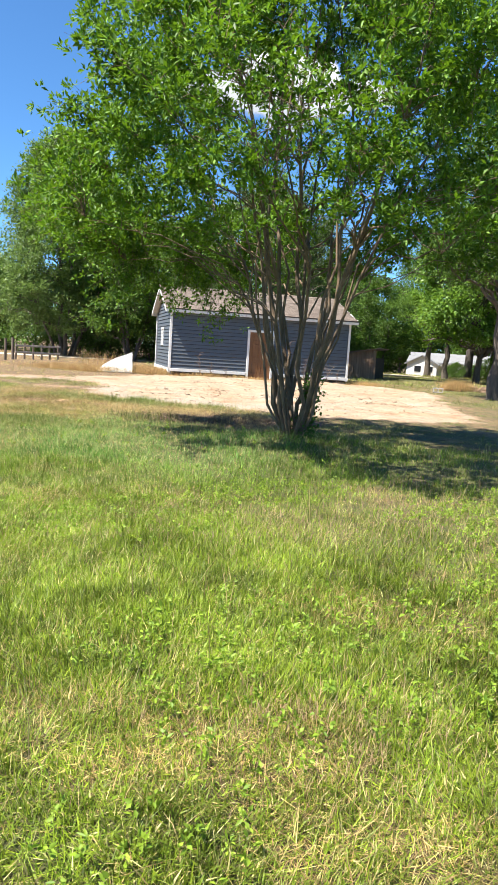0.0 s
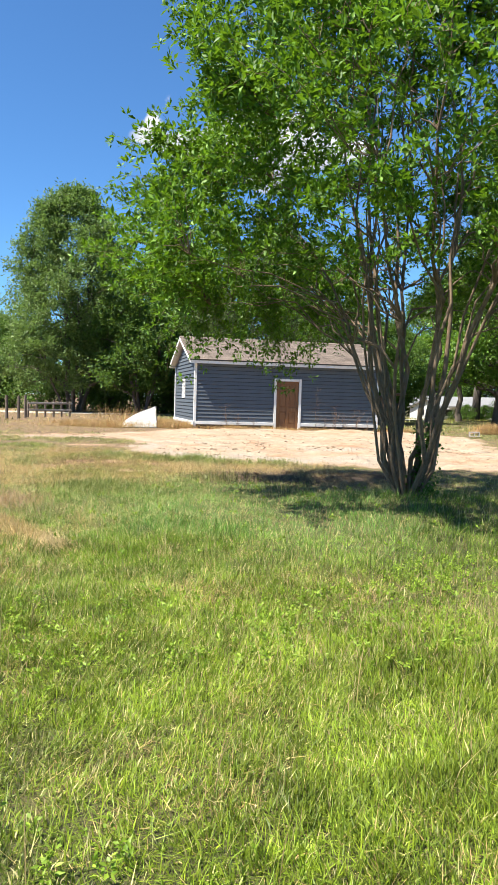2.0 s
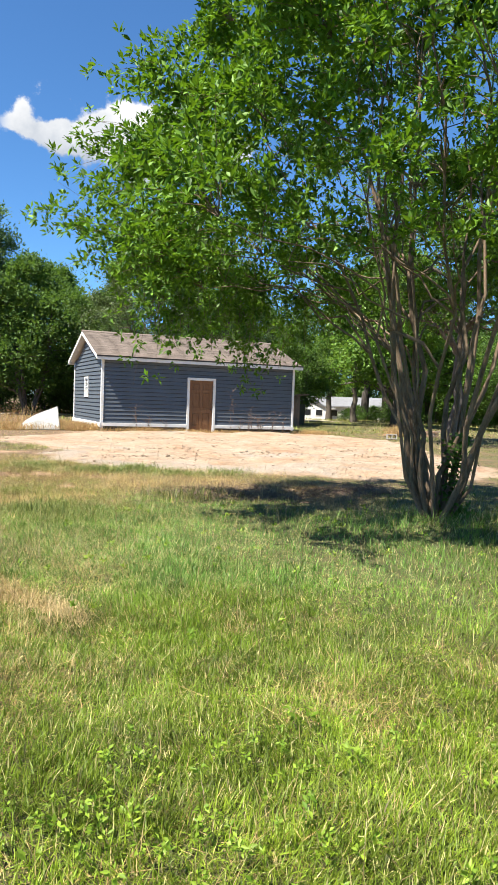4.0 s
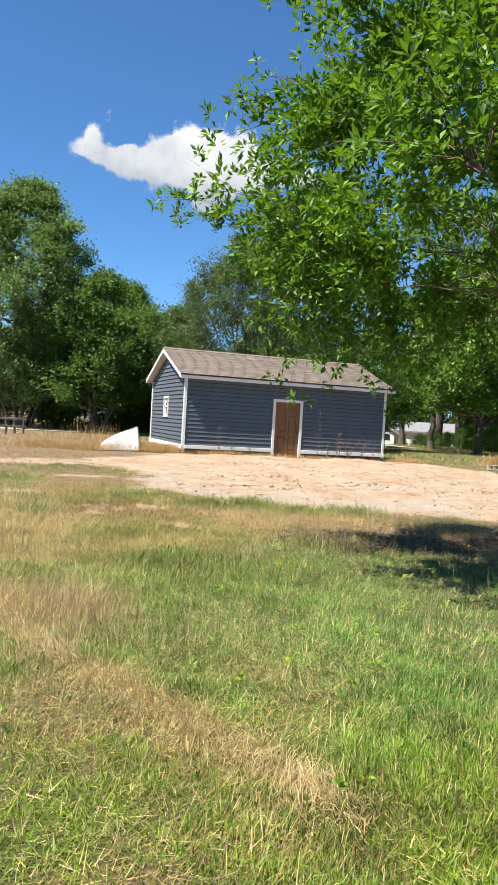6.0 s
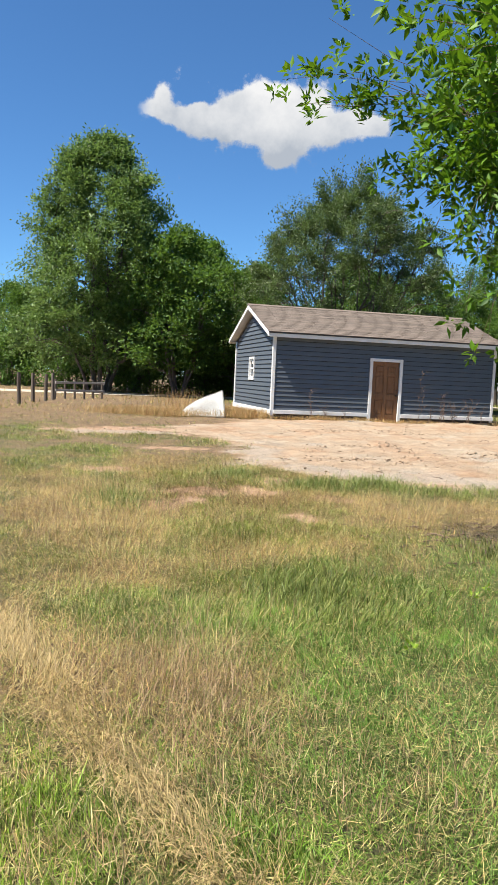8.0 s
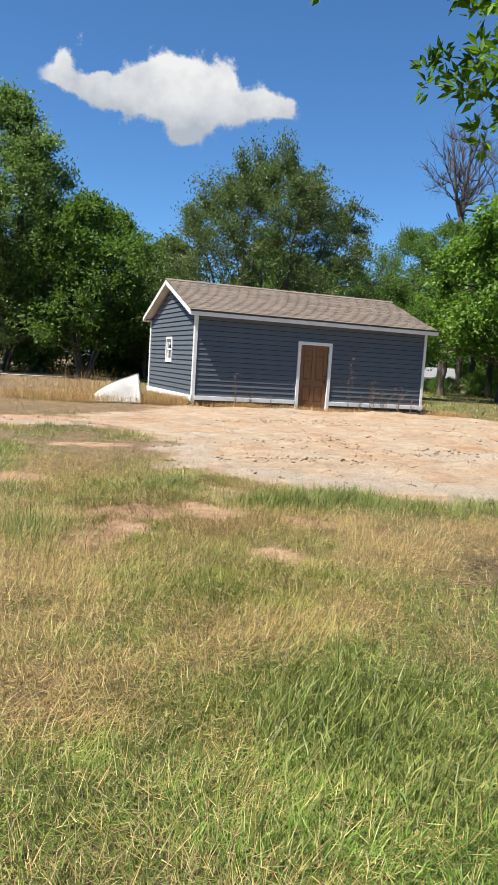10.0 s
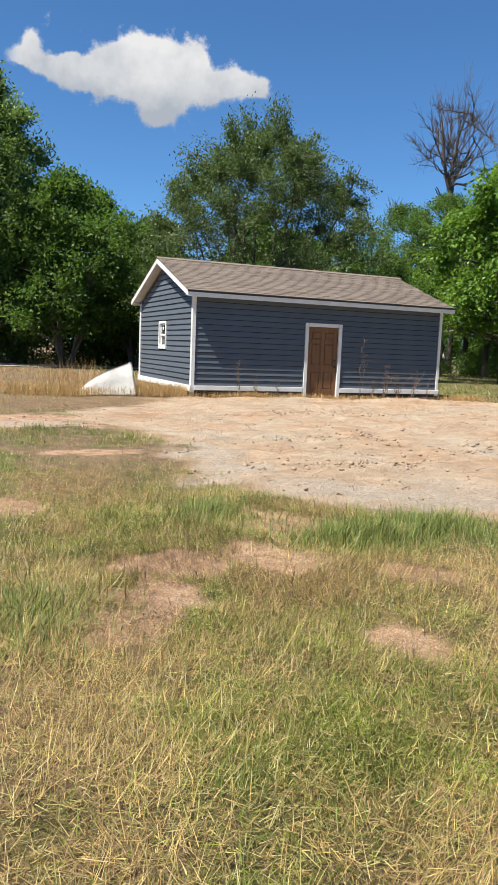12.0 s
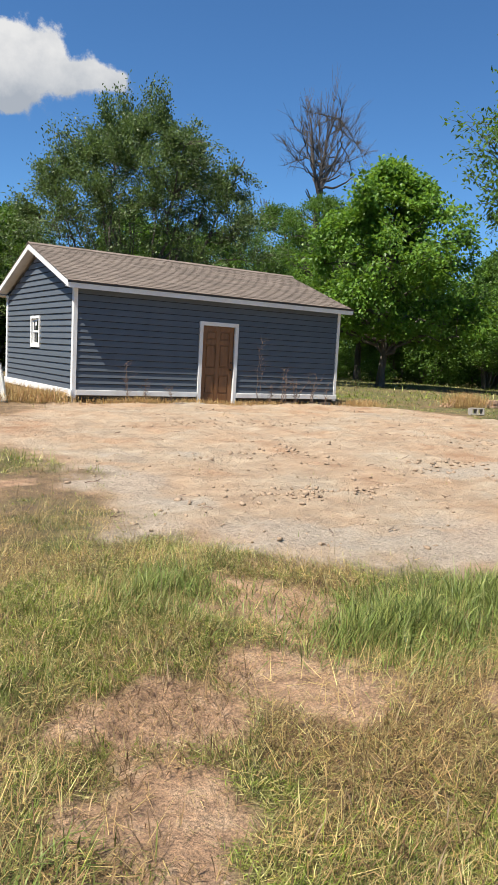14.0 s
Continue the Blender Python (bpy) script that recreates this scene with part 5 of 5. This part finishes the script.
# tall straw round the sheet and along the walls
rs = np.random.RandomState(61)
spots = [(-1.9, 30.4, 1.9, 0.9, 8000, 0.3), (0.9, 30.2, 0.75, 0.6, 5500, 0.32), (0.9, 32.5, 0.6, 2.2, 3000, 0.3), (-1.0, 31.6, 1.1, 0.7, 420, 0.85), (5.6, 29.5, 4.0, 0.2, 2200, 0.15), (10.4, 29.6, 0.8, 0.5, 1400, 0.22), (14.6, 29.3, 0.8, 0.5, 2200, 0.5), (3.0, 29.5, 1.3, 0.16, 700, 0.2)]
for k, (cx, cy, rx, ry, cnt, ln) in enumerate(spots):
    pts = np.c_[cx + rx * rs.normal(0, 0.5, cnt), cy + ry * rs.normal(0, 0.5, cnt)]
    inside = (pts[:, 0] > X0 - 0.05) & (pts[:, 0] < X1 + 0.05) & (pts[:, 1] > Y0 - 0.04) & (pts[:, 1] < Y1)
    pts = pts[~inside]
    c = STRAW + rs.uniform(0, 1, (len(pts), 1)) * (np.array((0.42, 0.23, 0.11)) - STRAW)
    blades("dry_grass", "tall dry straw-coloured grass clump", pts, ln * rs.uniform(0.5, 1.25, len(pts)), 0.008 * rs.uniform(0.6, 1.3, len(pts)), np.full(len(pts), 0.45), c * rs.uniform(0.8, 1.2, (len(pts), 1)), 700 + k)


# broad-leaved weeds in the near turf
def rosette_field(name, label, cnt, x0, x1, y0, y1, size, seed):
    rs = np.random.RandomState(seed)
    px, py = rs.uniform(x0, x1, cnt), rs.uniform(y0, y1, cnt)
    ok = (bare_mask(px, py) < 0.4) & (fractal(px, py, 0.8, 77) > -0.1)
    px, py = px[ok], py[ok]
    per = 9
    cx, cy = np.repeat(px, per), np.repeat(py, per)
    sz = np.repeat(size * rs.uniform(0.5, 1.3, len(px)), per)
    a = rs.uniform(0, 6.283, len(cx))
    w = np.c_[np.cos(a), np.sin(a), rs.uniform(0.1, 0.9, len(cx))]
    hgt = np.repeat(rs.uniform(0.02, 0.1, len(px)), per) + rs.uniform(-0.01, 0.03, len(cx))
    c = np.c_[cx + 0.3 * sz * np.cos(a), cy + 0.3 * sz * np.sin(a), land(cx, cy) + np.maximum(hgt, 0.01)]
    me = leaf_mesh(rs, c, w, size, size * 0.5, LEAF_WEED, 0.1)
    me.name = name
    tagged(new(name, me), label, "weeds", kind="stuff")


rosette_field("clover", "low broad-leaved weeds among the grass", 5200, -5, 2.5, 0.4, 6.5, 0.026, 811)
rosette_field("clover", "low broad-leaved weeds among the grass", 230, -5.5, 1.5, 0.9, 12.0, 0.04, 812)

# clods and stones on the pad
rs = np.random.RandomState(90)
V, F, off = [], [], 0
RUBBLE = [(2.4, 22.0, 0.8, 0.25), (3.6, 20.6, 0.9, 0.3), (5.6, 22.8, 1.2, 0.3), (0.6, 19.4, 0.9, 0.25), (6.5, 19.5, 1.0, 0.3), (4.2, 25.2, 1.5, 0.3), (1.3, 25.6, 0.9, 0.3), (8.0, 21.5, 1.0, 0.3)]
ico = bmesh.new()
bmesh.ops.create_icosphere(ico, subdivisions=1, radius=1)
iv, it = np.array([v.co for v in ico.verts]), np.array([[v.index for v in f.verts] for f in ico.faces])
ico.free()
k = 7600
many = np.arange(k) <= 6000
spot = np.array(RUBBLE)[np.arange(k) % len(RUBBLE)]
x = np.where(many, rs.uniform(-4.5, 12, k), spot[:, 0] + spot[:, 2] * rs.normal(0, 1, k))
y = np.where(many, rs.uniform(13.5, 29.3, k), spot[:, 1] + spot[:, 3] * rs.normal(0, 1, k))
ok = (bare_mask(x, y) > 0.5) & (fractal(x, y, 0.7, 55) > -0.05)
sizes = 0.008 + np.where(many, 0.022, 0.03) * rs.rand(k) ** np.where(many, 4, 2)
for x, y, z, s in np.c_[x, y, land(x, y), sizes][ok]:
    V.append(iv * s * rs.uniform(0.6, 1.3, 3) * (1, 1, 0.6) + rs.normal(0, 0.22 * s, iv.shape) + (x, y, z + 0.25 * s))
    F.append(it + off)
    off += len(iv)
CLOD = rough_mat("dry_clod", (0.2, 0.14, 0.09), (0.36, 0.27, 0.19), 5, 60, 0.95, 0.5, 0.006)
tagged(new("clods", mesh_np("clods", np.concatenate(V), np.concatenate(F), CLOD)), "dry clods and stones scattered on the bare pad", "stones", kind="stuff")

# fallen twigs under the tree and on the pad
lines = []
for _ in range(900):
    if rs.rand() < 0.92:
        x, y = 0.7 + rs.normal(0, 1.0), 13.1 + rs.normal(0, 0.42)
    else:
        x, y = rs.uniform(-3, 9), rs.uniform(17, 28)
    a, ln = rs.uniform(0, 6.28), rs.uniform(0.1, 0.3) if y < 15 else rs.uniform(0.05, 0.22)
    z = ground_z(x, y) + 0.015
    p1 = (x + ln * math.cos(a), y + ln * math.sin(a))
    lines.append((bend(rs, (x, y, z), (*p1, ground_z(*p1) + rs.uniform(0.0, 0.05)), (math.cos(a), math.sin(a), 0.2), 5, 0.04), np.linspace(0.006, 0.002, 5)))
tagged(new("fallen_twigs", mesh_np("fallen_twigs", *tubes(lines, 4), TWIG)), "fallen dead twigs lying on the ground", "twigs", kind="stuff")

# ivy on the stems
rs = np.random.RandomState(33)
k = 700
a, hh = rs.uniform(0, 6.283, k), rs.rand(k) ** 1.3 * 0.95
cx = main_tree.location.x + 0.13 + 0.1 * hh + rs.normal(0, 0.08, k)
cy = main_tree.location.y - 0.1 + rs.normal(0, 0.08, k)
me = leaf_mesh(rs, np.c_[cx, cy, main_tree.location.z + hh], np.c_[np.cos(a), np.sin(a), np.full(k, -0.2)], 0.06, 0.05, LEAF_MID, 0.3)
me.name = "ivy"
tagged(new("ivy", me), "green ivy climbing the foot of the tree", "ivy", kind="stuff")

# coarse dark tussock beside the litter
k = 450
pts = np.c_[-0.9 + rs.normal(0, 0.32, k), 12.5 + rs.normal(0, 0.22, k)]
c = np.array((0.15, 0.17, 0.045)) * rs.uniform(0.6, 1.3, (k, 1))
blades("tussock", "coarse dark grass tussock beside the leaf litter", pts, rs.uniform(0.1, 0.28, k), rs.uniform(0.005, 0.009, k), np.full(k, 0.6), c, 34)

# thin seed stalks above the turf
k = 2600
x, y = rs.uniform(-6.5, 3.0, k), rs.uniform(1.5, 20.0, k)
ok = bare_mask(x, y) < 0.5
x, y = x[ok], y[ok]
c = np.array((0.33, 0.25, 0.12)) * rs.uniform(0.7, 1.2, (len(x), 1))
blades("seed_stalks", "thin dry seed stalks standing above the turf", np.c_[x, y], rs.uniform(0.15, 0.38, len(x)), rs.uniform(0.002, 0.004, len(x)), np.full(len(x), 0.35), c, 35)

# worn line of flattened straw across the field
k = 8000
t = rs.rand(k)
off = rs.normal(0, 0.065, k) * (0.6 + 0.8 * rs.rand(k))
pts = np.c_[-4.95 + 1.75 * t + off, 11.6 - 4.3 * t + 0.4 * off + 0.12 * fractal(9 * t, 0 * t, 0.8, 15)]
c = np.array((0.52, 0.4, 0.2)) * rs.uniform(0.7, 1.15, (k, 1))
blades("straw_line", "pale flattened straw along a worn line", pts, rs.uniform(0.06, 0.15, k), rs.uniform(0.002, 0.004, k), np.full(k, 1.4), c, 36, 0.04, 0.9)

# hazy patches of fine tan seed heads
for cx, cy, rx, ry, cnt, ln in ((-3.98, 10.35, 0.3, 0.5, 2600, 0.17), (-1.05, 1.75, 0.42, 0.3, 1700, 0.11), (-0.7, 4.8, 1.1, 0.5, 3600, 0.13), (0.6, 5.1, 0.6, 0.4, 700, 0.11), (-4.6, 9.2, 0.4, 0.4, 900, 0.13), (-3.4, 9.6, 0.5, 0.4, 800, 0.13)):
    pts = np.c_[cx + rx * rs.normal(0, 0.85, cnt), cy + ry * rs.normal(0, 0.85, cnt)]
    c = np.array((0.42, 0.29, 0.175)) * rs.uniform(0.65, 1.2, (cnt, 1))
    blades("seed_heads", "fine tan seed heads standing in the grass", pts, ln * rs.uniform(0.4, 1.2, cnt), rs.uniform(0.0015, 0.003, cnt), np.full(cnt, 0.6), c, 37 + cnt)
